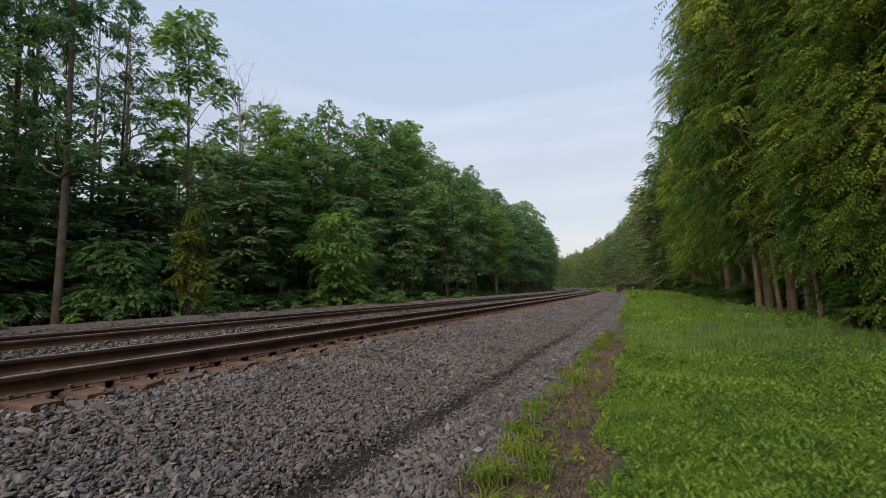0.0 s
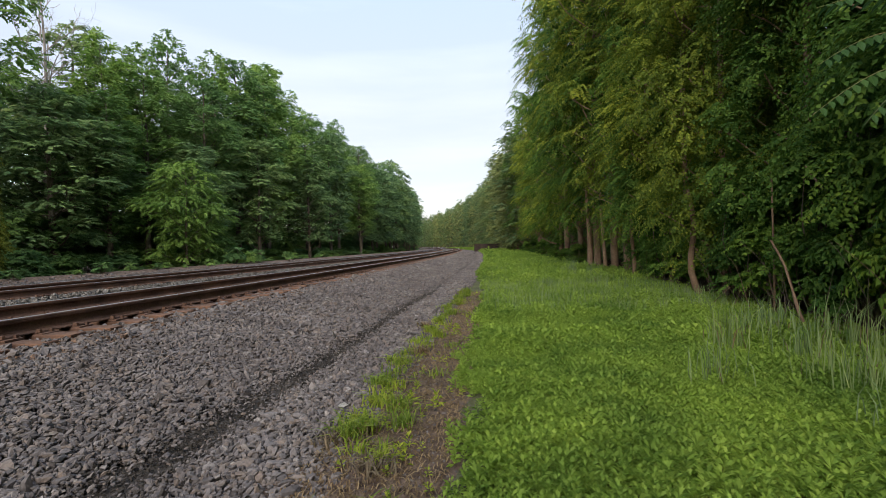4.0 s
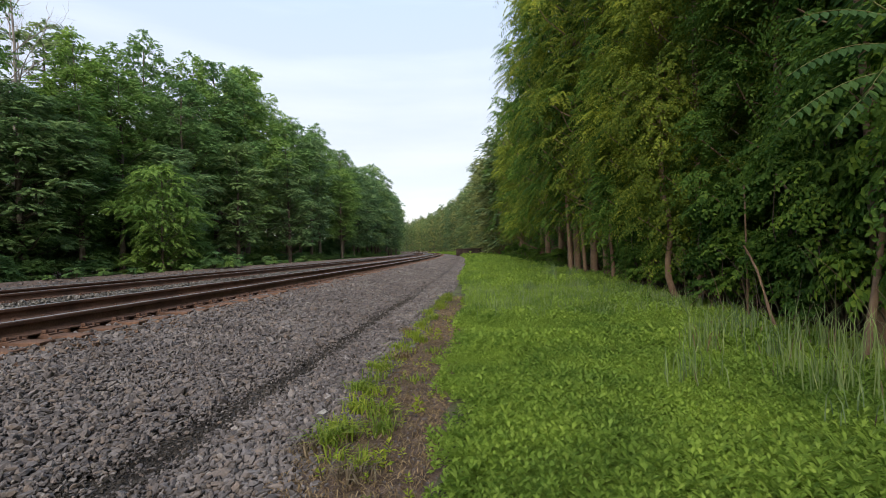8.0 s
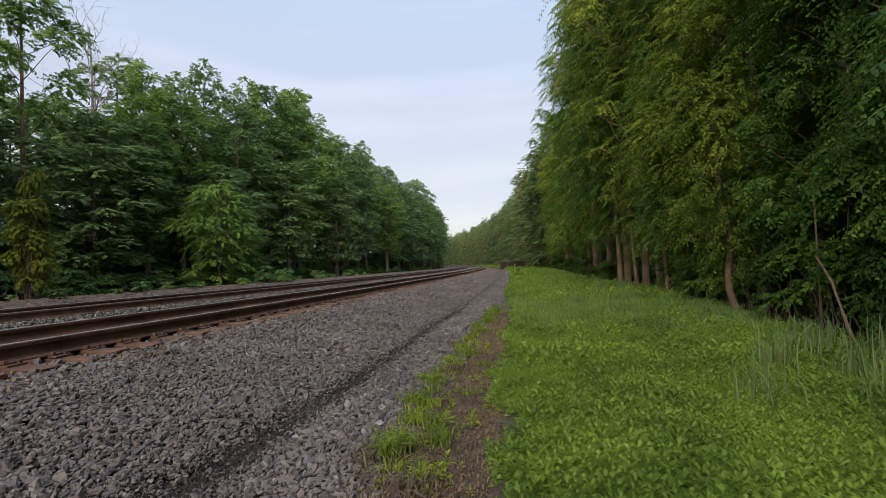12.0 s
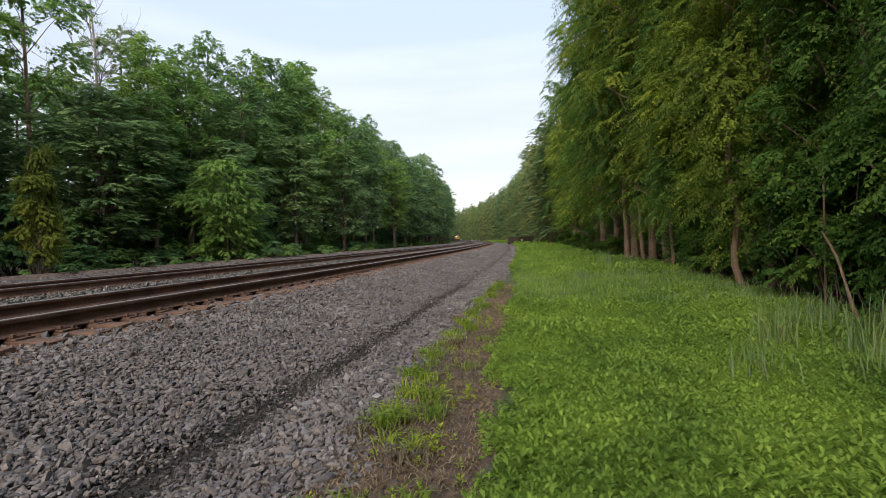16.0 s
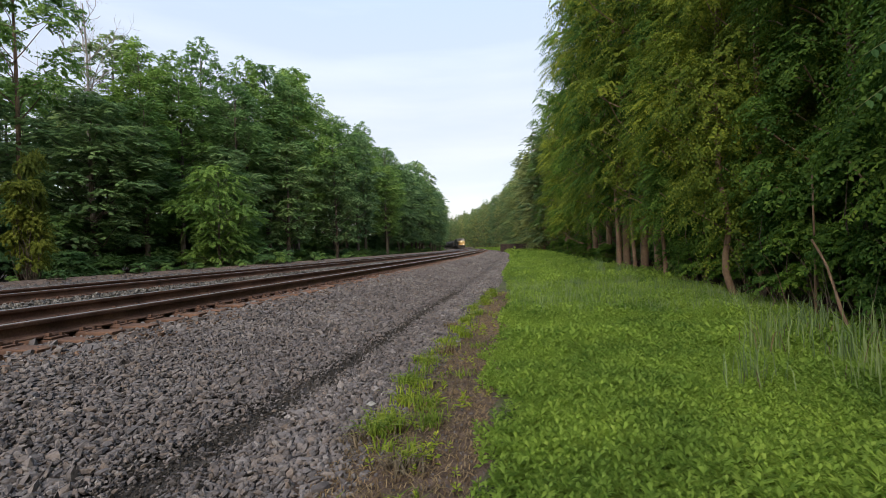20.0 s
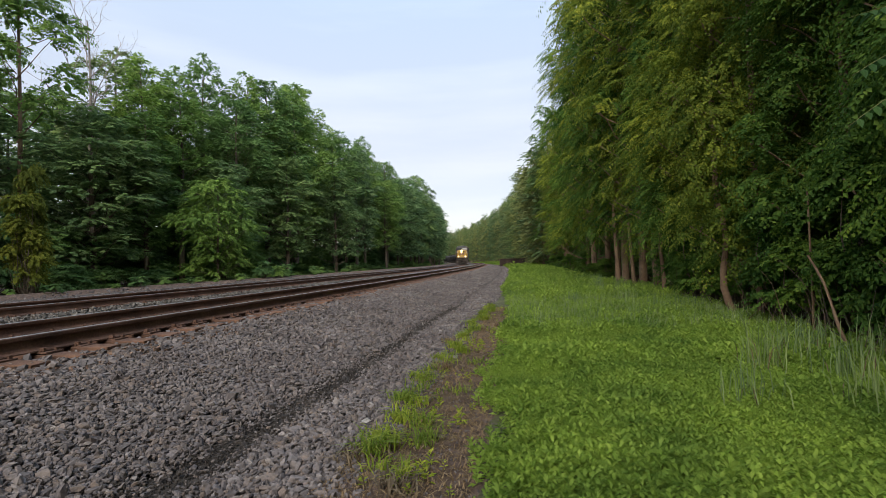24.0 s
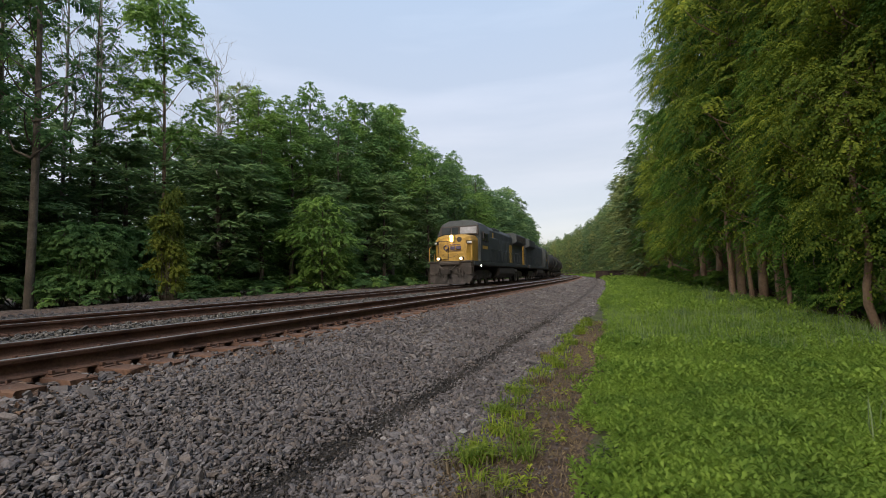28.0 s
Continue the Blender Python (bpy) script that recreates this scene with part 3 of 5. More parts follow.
CLOSE = [
    make_tree("vine_clad_tree", 16.0, 0.9, 1.75, 85000, 0.072, 0.62, LEAF_VINE, BARK_PALE, rt, 60, 0.06, droop=0.5, flat=1.5, peak=0.6, spray=0.36, per=10, label="pale trunk wrapped in a hanging curtain of green vines", group=VERGE),
    make_tree("vine_clad_tree", 17.0, 1.1, 1.8, 85000, 0.072, 0.6, LEAF_WARM, BARK_PALE, rt, 60, 0.06, droop=0.5, flat=1.4, peak=0.6, spray=0.36, per=10, label="pale trunk under yellowish green vine foliage", group=VERGE),
]
spots = [(0, 4.5, 17.4, 1.0, 1.0), (1, 4.4, 19.1, 0.95, 0.95), (0, 4.2, 21.2, 1.0, 1.05), (1, 4.1, 22.4, 0.9, 1.0), (0, 4.3, 26.0, 1.0, 1.0), (1, 4.2, 29.5, 1.0, 1.0), (0, 4.3, 45.5, 1.0, 0.9), (1, 4.6, 64.0, 1.1, 1.2)]
s = 33.0
while s < 430:
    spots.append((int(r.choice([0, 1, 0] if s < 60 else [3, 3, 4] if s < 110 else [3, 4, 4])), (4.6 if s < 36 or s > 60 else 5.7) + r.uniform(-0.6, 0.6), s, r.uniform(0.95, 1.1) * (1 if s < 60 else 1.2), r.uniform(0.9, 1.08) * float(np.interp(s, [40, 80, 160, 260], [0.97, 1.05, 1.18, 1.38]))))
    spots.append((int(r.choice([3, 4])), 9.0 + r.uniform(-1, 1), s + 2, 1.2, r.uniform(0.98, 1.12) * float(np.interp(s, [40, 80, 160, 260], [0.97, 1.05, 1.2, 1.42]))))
    s += r.uniform(3.8, 5.0) * (1 if s < 150 else 1.6)
for s in range(-6, 34, 4):
    spots.append((2, 9.0 + r.uniform(-0.8, 0.8), s, 1.1, 1.15))
    spots.append((2, 14.0 + r.uniform(-1, 1), s + 1.5, 1.2, 1.0))
# out-of-view row behind the camera, added to keep sun off the near thicket
for s in (-2.5, -5.5, -8.5, -12, -16, -20, -25, -30, -35, -41, -47, -53):
    spots.append((2, 5.0 + r.uniform(-0.4, 0.4), s, 1.0, 1.15))
set_trees(RIGHT, spots, 12)
set_trees(CLOSE, [(0, 4.75, 5.5, 1.0, 1.0), (0, 5.5, 7.2, 1.0, 1.0), (0, 5.2, 8.9, 0.95, 0.95), (1, 4.7, 10.7, 1.0, 1.05), (1, 4.8, 12.6, 1.0, 1.0), (0, 4.9, 14.4, 1.0, 1.0), (1, 4.8, 15.9, 0.9, 1.0), (0, 6.0, 2.6, 1.0, 1.0), (0, 6.2, 0.0, 1.0, 1.0)], 13)
for q, k in enumerate(LEFT + DEAD + RIGHT + CLOSE):
    p = place(-44 if q < 8 else 20, -20 - q * 9, 0.4)
    k.matrix_basis = pose(p.x, p.y, p.z)


def shrub(name, w, h, count, leaf, mat, r, lobes=14, label="", group="", z0=0.15):
    """A low bush: stems from one foot and leafy lobes."""
    t = thing(name, pose(0, 0, 0), label, "shrub", group)
    centres, stems = [], []
    for q in range(lobes):
        a, u = r.uniform(0, 6.283), r.uniform(0, 1)
        c = np.array([math.cos(a) * w * 0.62 * math.sqrt(r.uniform(0, 1)) * (1.05 - 0.5 * u), math.sin(a) * w * 0.62 * math.sqrt(r.uniform(0, 1)) * (1.05 - 0.5 * u), z0 * h + (1 - z0) * h * u * 0.88])
        centres.append((*c, w * r.uniform(0.24, 0.4)))
        stems.append(wobbly((c[0] * 0.25, c[1] * 0.25, -0.1), c, 0.018, 0.006, r, 4, 0.06))
    part("stemwork", tubes_mesh("stemwork", stems, 5), BARK, t)["kind"] = "stuff"
    p, n, a = crown_sprays(centres, count, r, flat=0.6, length=leaf * 3.2)
    part("foliage", leaves_mesh("foliage", p, n, leaf, leaf * 0.55, r, 0.1, a), mat, t)
    return t


SHRUBS = [
    make_tree("young_tree", 5.4, 0.5, 2.1, 17000, 0.125, 0.55, LEAF_YOUNG, BARK, rt, 40, 0.05, flat=0.45, spire=True, droop=0.3, lobe=1.1, spray=0.45, label="bright green young tree with layered sprays at the wood's edge", group="shrubs"),
    shrub("shrub", 2.2, 3.6, 12000, 0.15, LEAF_DEEP, rt, 24, "rounded dark green bush under the trees", "shrubs"),
    shrub("shrub", 1.5, 3.9, 9000, 0.12, LEAF_OLIVE, rt, 22, "yellowish green bush hung with creepers", "shrubs"),
    shrub("shrub", 0.6, 0.9, 600, 0.16, LEAF_DEEP, rt, 8, "low pale green weed beside the track", "weeds"),
    shrub("hanging_vine", 0.95, 2.6, 15000, 0.07, LEAF_VINE, rt, 26, "curtain of small-leaved vine hanging to the ground", "vines", 0.04),
]


def set_shrubs(spots, seed):
    q = np.random.default_rng(seed)
    for kind, la, s, sc, hi in spots:
        p = place(la, s, ground_z(la) - 0.02)
        copy_thing(SHRUBS[kind], pose(p.x, p.y, p.z, 0, 0, q.uniform(0, 360)) @ Matrix.Diagonal((sc, sc, hi, 1)))


spots = [(0, -16.4, 23.0, 1.0, 1.08), (0, -16.6, 25.4, 0.6, 0.5), (1, -18.4, 11.2, 0.9, 1.0), (2, -16.2, 12.7, 0.66, 0.95), (2, -16.9, 13.5, 0.5, 1.3)]
s = 1.0
while s < 300:
    if s > 16:
        spots.append((1, -19.4 + r.uniform(-0.8, 0.8), s, r.uniform(0.5, 0.8), r.uniform(0.18, 0.45)))
    if s < 110:
        spots.append((1, -22.5 + r.uniform(-1.2, 1.2), s + 1, 1.1, r.uniform(0.8, 1.2)))
        spots.append((1, -30.5 + r.uniform(-1.2, 1.2), s + 1, 1.4, r.uniform(1.1, 1.5)))
    s += 2.6 if s < 110 else 5.0
for la, s, sc in ((-14.5, 24.3, 1.1), (-14.3, 25.4, 0.8), (-14.4, 26.5, 0.9), (-14.4, 30.6, 0.7), (-14.5, 32.0, 0.6), (-14.3, 18.0, 0.35), (-14.6, 38.0, 0.6)):
    spots.append((3, la, s, sc, sc))
for q in range(26):
    sc = r.uniform(0.2, 0.5)
    spots.append((3, -15.0 + r.uniform(-0.5, 0.7), 5.0 + q * 1.5 + r.uniform(-0.6, 0.6), sc * 1.3, sc))
for q in range(13):
    spots.append((4, 3.95 + r.uniform(-0.2, 0.3), 23.5 + q * 3.1 + r.uniform(-0.8, 0.8), 0.9, r.uniform(0.35, 0.75)))
s = 0.0
while s < 120:
    spots.append((1, 6.6 + r.uniform(-0.5, 0.5), s, r.uniform(0.7, 1.0), r.uniform(0.6, 0.9)))
    spots.append((1, 11.5 + r.uniform(-0.8, 0.8), s, 1.2, 1.1))
    s += 2.4 if s < 50 else 4
for la, s, hi in ((4.5, 6.4, 1.0), (4.6, 7.3, 1.2), (4.4, 8.2, 1.1), (4.5, 9.2, 1.0), (4.6, 11.3, 1.1), (4.5, 12.2, 1.0), (4.5, 13.2, 1.1), (4.6, 14.2, 1.0), (4.6, 15.2, 1.1), (4.7, 16.2, 1.0), (4.9, 4.2, 1.2), (5.3, 3.2, 1.3), (4.35, 5.2, 1.9), (4.5, 6.0, 1.7)):
    spots.append((4, la, s, 1.0, hi))
set_shrubs(spots, 31)
for q, k in enumerate(SHRUBS):
    p = place(12, -30 - q * 5, 0.2)
    k.matrix_basis = pose(p.x, p.y, p.z)

# ---- stones of the ballast ----
ROCK_V = np.array([(x, y, z) for x in (-1, 1) for y in (-1, 1) for z in (-1, 1)], float) * 0.72
ROCK_F = np.array([(0, 1, 3), (0, 3, 2), (4, 6, 7), (4, 7, 5), (0, 4, 5), (0, 5, 1), (2, 3, 7), (2, 7, 6), (1, 5, 7), (1, 7, 3), (0, 2, 6), (0, 6, 4)])


GOLD = 0.5 + 0.5 * math.sqrt(5)
SHARD_V = unit(np.array([(-1, GOLD, 0), (1, GOLD, 0), (-1, -GOLD, 0), (1, -GOLD, 0), (0, -1, GOLD), (0, 1, GOLD), (0, -1, -GOLD), (0, 1, -GOLD), (GOLD, 0, -1), (GOLD, 0, 1), (-GOLD, 0, -1), (-GOLD, 0, 1)]))
SHARD_F = np.array([(0, 11, 5), (0, 5, 1), (0, 1, 7), (0, 7, 10), (0, 10, 11), (1, 5, 9), (5, 11, 4), (11, 10, 2), (10, 7, 6), (7, 1, 8),
                    (3, 9, 4), (3, 4, 2), (3, 2, 6), (3, 6, 8), (3, 8, 9), (4, 9, 5), (2, 4, 11), (6, 2, 10), (8, 6, 7), (9, 8, 1)])


def stone_material():
    m = material("crushed_stone", STONE_TONES[1], 0.88)
    geo = m.node_tree.nodes.new("ShaderNodeNewGeometry")
    info = m.node_tree.nodes.new("ShaderNodeObjectInfo")
    add = m.node_tree.nodes.new("ShaderNodeMath")
    add.operation = 'ADD'
    link(m, geo, "Random Per Island", add, 0)
    link(m, info, "Random", add, 1)
    fr = m.node_tree.nodes.new("ShaderNodeMath")
    fr.operation = 'FRACT'
    link(m, add, 0, fr, 0)
    rr = ramp_node(m, [(0.0, (0.07, 0.066, 0.072)), (0.3, (0.11, 0.104, 0.113)), (0.55, (0.148, 0.141, 0.152)), (0.7, (0.15, 0.126, 0.116)), (0.95, (0.168, 0.16, 0.171)), (1.0, (0.25, 0.24, 0.245))])
    link(m, fr, 0, rr, 0)
    n = noise_node(m, 60, 4)
    r2 = ramp_node(m, [(0.3, (0.7, 0.7, 0.7)), (0.7, (1.2, 1.2, 1.2))])
    link(m, n, 0, r2, 0)
    big = noise_node(m, 0.9, 3)
    r3 = ramp_node(m, [(0.35, (0.8, 0.77, 0.76)), (0.65, (1.12, 1.1, 1.08))])
    link(m, big, 0, r3, 0)
    base(m, mix(m, 1.0, mix(m, 1.0, rr.outputs[0], r2.outputs[0], 'MULTIPLY'), r3.outputs[0], 'MULTIPLY'))
    bump(m, n, 0.5, 0.006)
    return m


STONE = stone_material()


def quats(k, r):
    q = unit(r.normal(size=(k, 4)))
    w, x, y, z = q.T
    return np.stack([np.stack([1 - 2 * (y * y + z * z), 2 * (x * y - z * w), 2 * (x * z + y * w)], 1),
                     np.stack([2 * (x * y + z * w), 1 - 2 * (x * x + z * z), 2 * (y * z - x * w)], 1),
                     np.stack([2 * (x * z - y * w), 2 * (y * z + x * w), 1 - 2 * (x * x + y * y)], 1)], 1)


def stone_shapes(k, size, r, solid=None):
    """Angular crushed stones about the origin: k arrays of points."""
    v0 = ROCK_V if solid is None else solid
    n = len(v0)
    v = v0[None] * r.uniform(0.62, 1.2, (k, n, 3)) + r.normal(size=(k, n, 3)) * 0.07
    v = v * np.stack([r.uniform(0.95, 1.85, k), r.uniform(0.7, 1.1, k), r.uniform(0.42, 0.82, k)], 1)[:, None]
    v = v * (size * 0.5 * np.exp(r.normal(size=k) * 0.33))[:, None, None]
    a = quats(k, r)
    flat = r.uniform(size=k) < 0.4
    tilt = r.normal(size=k) * 0.35
    yaw = r.uniform(0, 6.283, k)
    c, s, ct, st = np.cos(yaw), np.sin(yaw), np.cos(tilt), np.sin(tilt)
    o = np.zeros(k)
    lie = np.stack([np.stack([c, -s * ct, s * st], 1), np.stack([s, c * ct, -c * st], 1), np.stack([o, st, ct], 1)], 1)
    a = np.where(flat[:, None, None], lie, a)
    return np.einsum('kij,knj->kni', a, v)


def ground_zs(la):
    return np.interp(la, [p[0] for p in PROFILE], [p[1] for p in PROFILE])


def places(la, s, z):
    a = s / RR
    return np.stack([-RR + (RR + la) * np.cos(a), (RR + la) * np.sin(a), z], 1)


def scatter_stones(name, la0, la1, s0, s1, density, size, r, keep=None, mat=None, fine=False, bare=True):
    k = int((la1 - la0) * (s1 - s0) * density)
    la, s = r.uniform(la0, la1, k), r.uniform(s0, s1, k)
    ok = np.ones(k, bool)
    ok &= ~(bare & (la > -1.45) & (r.uniform(size=k) < (la + 1.45) * 1.9))        # thinning out into the verge
    rut = np.abs(la + 2.15 + 0.06 * np.sin(s * 0.8))
    ok &= ~(bare & (rut < 0.24) & (r.uniform(size=k) < 0.92 - rut * 3.2))            # the wheel rut lies nearly bare
    if keep is not None:
        ok &= keep(la, s)
    la, s = la[ok], s[ok]
    k = len(la)
    small = np.clip(0.45 + np.abs(la + 2.15) * 1.6, 0.5, 1.0) if bare else np.ones(k)
    v = stone_shapes(k, size * small, r, SHARD_V if fine else None)
    p = places(la, s, ground_zs(la) + size * r.uniform(-0.5, 0.5, k) * small)
    v = v + p[:, None]
    f = ((SHARD_F if fine else ROCK_F)[None] + (12 if fine else 8) * np.arange(k)[:, None, None]).reshape(-1, 3)
    o = part(name, mesh_of(name, v.reshape(-1, 3), f), mat or STONE, GROUND)
    o["kind"] = "stuff"
    return o


def single_stones(count, r):
    """The stones that lie nearest, each by itself."""
    shapes = []
    for q in range(12):
        me = mesh_of("stone", stone_shapes(1, np.array([0.044]), r, SHARD_V)[0], SHARD_F)
        me.materials.append(STONE)
        shapes.append(me)
    for q in range(count):
        la, s = r.uniform(-3.4, -1.25), 1.5 + 4.5 * r.uniform() ** 1.4
        if abs(la + 2.15) < 0.2:
            la -= 0.5
        p = place(la, s, ground_z(la) + 0.022)
        o = new("stone", shapes[int(r.integers(12))])
        o.parent = GROUND
        o.matrix_basis = pose(p.x, p.y, p.z, r.normal() * 12, r.normal() * 12, r.uniform(0, 360))


# ---- plants of the verge ----
def herb_shapes(k, size, r, leaves=11):
    """Low leafy plants: rings of three-lobed leaves up a short stem. Returns points and triangles."""
    a = (np.arange(leaves) * 2.399)[None] + r.uniform(0, 6.28, (k, 1)) + r.normal(size=(k, leaves)) * 0.3
    u = np.linspace(0, 1, leaves)[None]
    out = np.stack([np.cos(a), np.sin(a), np.zeros_like(a)], -1)
    side = np.stack([-np.sin(a), np.cos(a), np.zeros_like(a)], -1)
    up = np.array([0, 0, 1.0])
    ln = (1.0 - 0.35 * u)[..., None] * r.uniform(0.75, 1.25, (k, leaves, 1))
    rise = (0.35 + 1.1 * u ** 1.5)[..., None] + r.normal(size=(k, leaves, 1)) * 0.16
    foot = up * (0.3 + 1.15 * u + r.normal(size=(k, leaves)) * 0.06)[..., None] + out * 0.03
    way = unit(out + up * rise)
    lift = np.cross(way, side)
    lift = lift * np.sign(lift[..., 2:3] + 1e-9)
    twist = side + lift * r.normal(size=(k, leaves, 1)) * 0.3
    tip = foot + way * ln - up * ln * 0.22
    v = np.stack([foot, foot + way * ln * 0.5 + twist * ln * 0.09 + lift * ln * 0.06, tip, foot + way * ln * 0.5 - twist * ln * 0.09 + lift * ln * 0.06,
                  foot + way * ln * 0.68 + twist * ln * 0.24 - up * ln * 0.05, foot + way * ln * 0.68 - twist * ln * 0.24 - up * ln * 0.05], 2)
    lean = np.concatenate([r.normal(size=(k, 1, 1, 2)) * 0.18, np.zeros((k, 1, 1, 1))], -1)
    v = (v + lean * v[..., 2:3]) * (size * np.exp(r.normal(size=k) * 0.22))[:, None, None, None]
    i = np.arange(k * leaves)[:, None] * 6
    f = np.concatenate([i + [0, 1, 2], i + [0, 2, 3], i + [0, 4, 1], i + [0, 3, 5]], 1).reshape(-1, 3)
    return v.reshape(k, -1, 3), f


def scatter_herbs(name, label, la0, la1, s0, s1, density, size, r, mat, keep=None):
    k = int((la1 - la0) * (s1 - s0) * density)
    la, s = r.uniform(la0, la1, k), r.uniform(s0, s1, k)
    if keep is not None:
        ok = keep(la, s, r)
        la, s = la[ok], s[ok]
    k = len(la)
    patch = np.array([noise.noise((a * 0.9, b * 0.9, 0)) for a, b in zip(la, s)])
    v, f = herb_shapes(k, size * (1 + 0.55 * patch), r)
    v = v + places(la, s, ground_zs(la) - 0.01)[:, None]
    o = part(name, mesh_of(name, v.reshape(-1, 3), f, True), mat)
    return tagged(o, label, "plants", "", "stuff")


def blade_mesh(name, p, h, w, lean, r):
    """Grass blades that bend over: one from each point."""
    k = len(p)
    a = r.uniform(0, 6.283, k)
    out = np.stack([np.cos(a), np.sin(a), np.zeros(k)], 1) * (lean * r.uniform(0.2, 1.2, k))[:, None]
    b = a + 1.57 + r.normal(size=k) * 0.5
    side = np.stack([np.cos(b), np.sin(b), np.zeros(k)], 1)
    h = (h * r.uniform(0.6, 1.15, k))[:, None]
    up = np.array([0, 0, 1.0])
    m = p + up * h * 0.6 + out * h * 0.3
    t = p + up * h * (1 - 0.3 * lean) + out * h
    v = np.stack([p - side * w * 0.5, p + side * w * 0.5, m + side * w * 0.42, m - side * w * 0.42, t], 1).reshape(-1, 3)
    i = np.arange(k)[:, None] * 5
    f = np.concatenate([i + [0, 1, 2], i + [0, 2, 3], i + [3, 2, 4]], 1).reshape(-1, 3)
    return mesh_of(name, v, f)


def tuft(la, s, blades, h, spread, lean, mat, name, label, group, r, w=0.006):
    p0 = place(la, s, ground_z(la) - 0.01)
    t = tagged(new(name), label, "grass", group)
    t.matrix_basis = pose(p0.x, p0.y, p0.z)
    p = np.concatenate([r.normal(size=(blades, 2)) * spread, np.zeros((blades, 1))], 1)
    part("green_growth", blade_mesh("blades", p, h, w, lean, r), mat, t)["kind"] = "stuff"
    dry = max(3, blades // 7)
    p = np.concatenate([r.normal(size=(dry, 2)) * spread * 1.2, np.zeros((dry, 1))], 1)
    part("withered_growth", blade_mesh("dry_blades", p, h * 0.7, w, lean * 1.6, r), STRAW, t, "withered straw-coloured blades")["kind"] = "stuff"
    return t


rv = np.random.default_rng(77)
scatter_stones("ballast_stones", -4.5, -1.0, 0.3, 6.0, 2400, 0.037, rv, fine=True)
scatter_stones("ballast_stones", -4.5, -1.0, 6.0, 12.0, 1700, 0.043, rv)
scatter_stones("ballast_stones", -4.5, -1.0, 12.0, 26.0, 850, 0.05, rv)
scatter_stones("ballast_stones", -4.5, -1.0, -7.0, 0.3, 300, 0.06, rv)
scatter_stones("rut_gravel", -2.5, -1.8, 1.0, 14.0, 1100, 0.017, rv, mat=RUT_GAP_SHADE, bare=False)
scatter_stones("ballast_stones", -4.5, -1.1, 26.0, 55.0, 230, 0.075, rv)
scatter_stones("ballast_stones", -4.5, -1.1, 55.0, 120.0, 60, 0.13, rv)
scatter_stones("ballast_stones", -5.0, -4.2, -2.0, 40.0, 520, 0.05, rv)
scatter_stones("ballast_stones", -4.7, -4.15, -2.0, 30.0, 260, 0.045, rv, mat=BALLAST_RUSTY)
scatter_stones("ballast_stones", -9.3, -7.2, 0.0, 30.0, 220, 0.06, rv, mat=BALLAST_PALE)
scatter_stones("ballast_stones", -14.0, -12.3, 2.0, 36.0, 55, 0.06, rv)
scatter_stones("ballast_stones", -1.3, -0.75, 0.6, 12.0, 520, 0.026, rv)
scatter_stones("pebbles", -1.3, -0.3, 1.0, 12.0, 300, 0.017, rv, bare=False)
scatter_stones("ballast_stones", -1.5, -0.95, 1.0, 8.0, 420, 0.03, rv, fine=True, bare=False)


def verge_edge(la, s, r):
    """Keeps plants off the trodden strip, with a ragged edge."""
    edge = np.interp(s, [2.0, 3.2, 4.5, 12.0, 21.0], [-0.3, -0.38, -0.52, -0.55, -1.1]) + 0.09 * np.sin(s * 2.1) + 0.08 * np.sin(s * 5.3 + 1)
    return (la > edge + np.abs(r.normal(size=len(la))) * 0.24)


scatter_herbs("verge_herbs", "low bright green leafy plants covering the verge", -0.8, 4.2, 1.2, 5.5, 1300, 0.055, rv, HERB, verge_edge)
scatter_herbs("verge_herbs", "low bright green leafy plants covering the verge", -0.8, 4.4, 5.5, 14.0, 480, 0.072, rv, HERB, verge_edge)
scatter_herbs("verge_herbs", "low bright green leafy plants covering the verge", -1.1, 4.4, 14.0, 40.0, 110, 0.125, rv, HERB, verge_edge)
scatter_herbs("verge_herbs", "low bright green leafy plants covering the verge", -1.3, 4.4, 40.0, 130.0, 18, 0.22, rv, HERB, verge_edge)
scatter_herbs("verge_herbs", "low bright green leafy plants covering the verge", -0.8, 4.2, -9.0, 1.2, 200, 0.08, rv, HERB, verge_edge)
scatter_herbs("verge_herbs", "low bright green leafy plants covering the verge", -1.3, 4.4, 130.0, 260.0, 5, 0.34, rv, HERB, verge_edge)
scatter_herbs("seedlings", "scattered seedlings in the trodden strip", -1.2, -0.4, 0.8, 13.0, 16, 0.045, rv, GRASS)

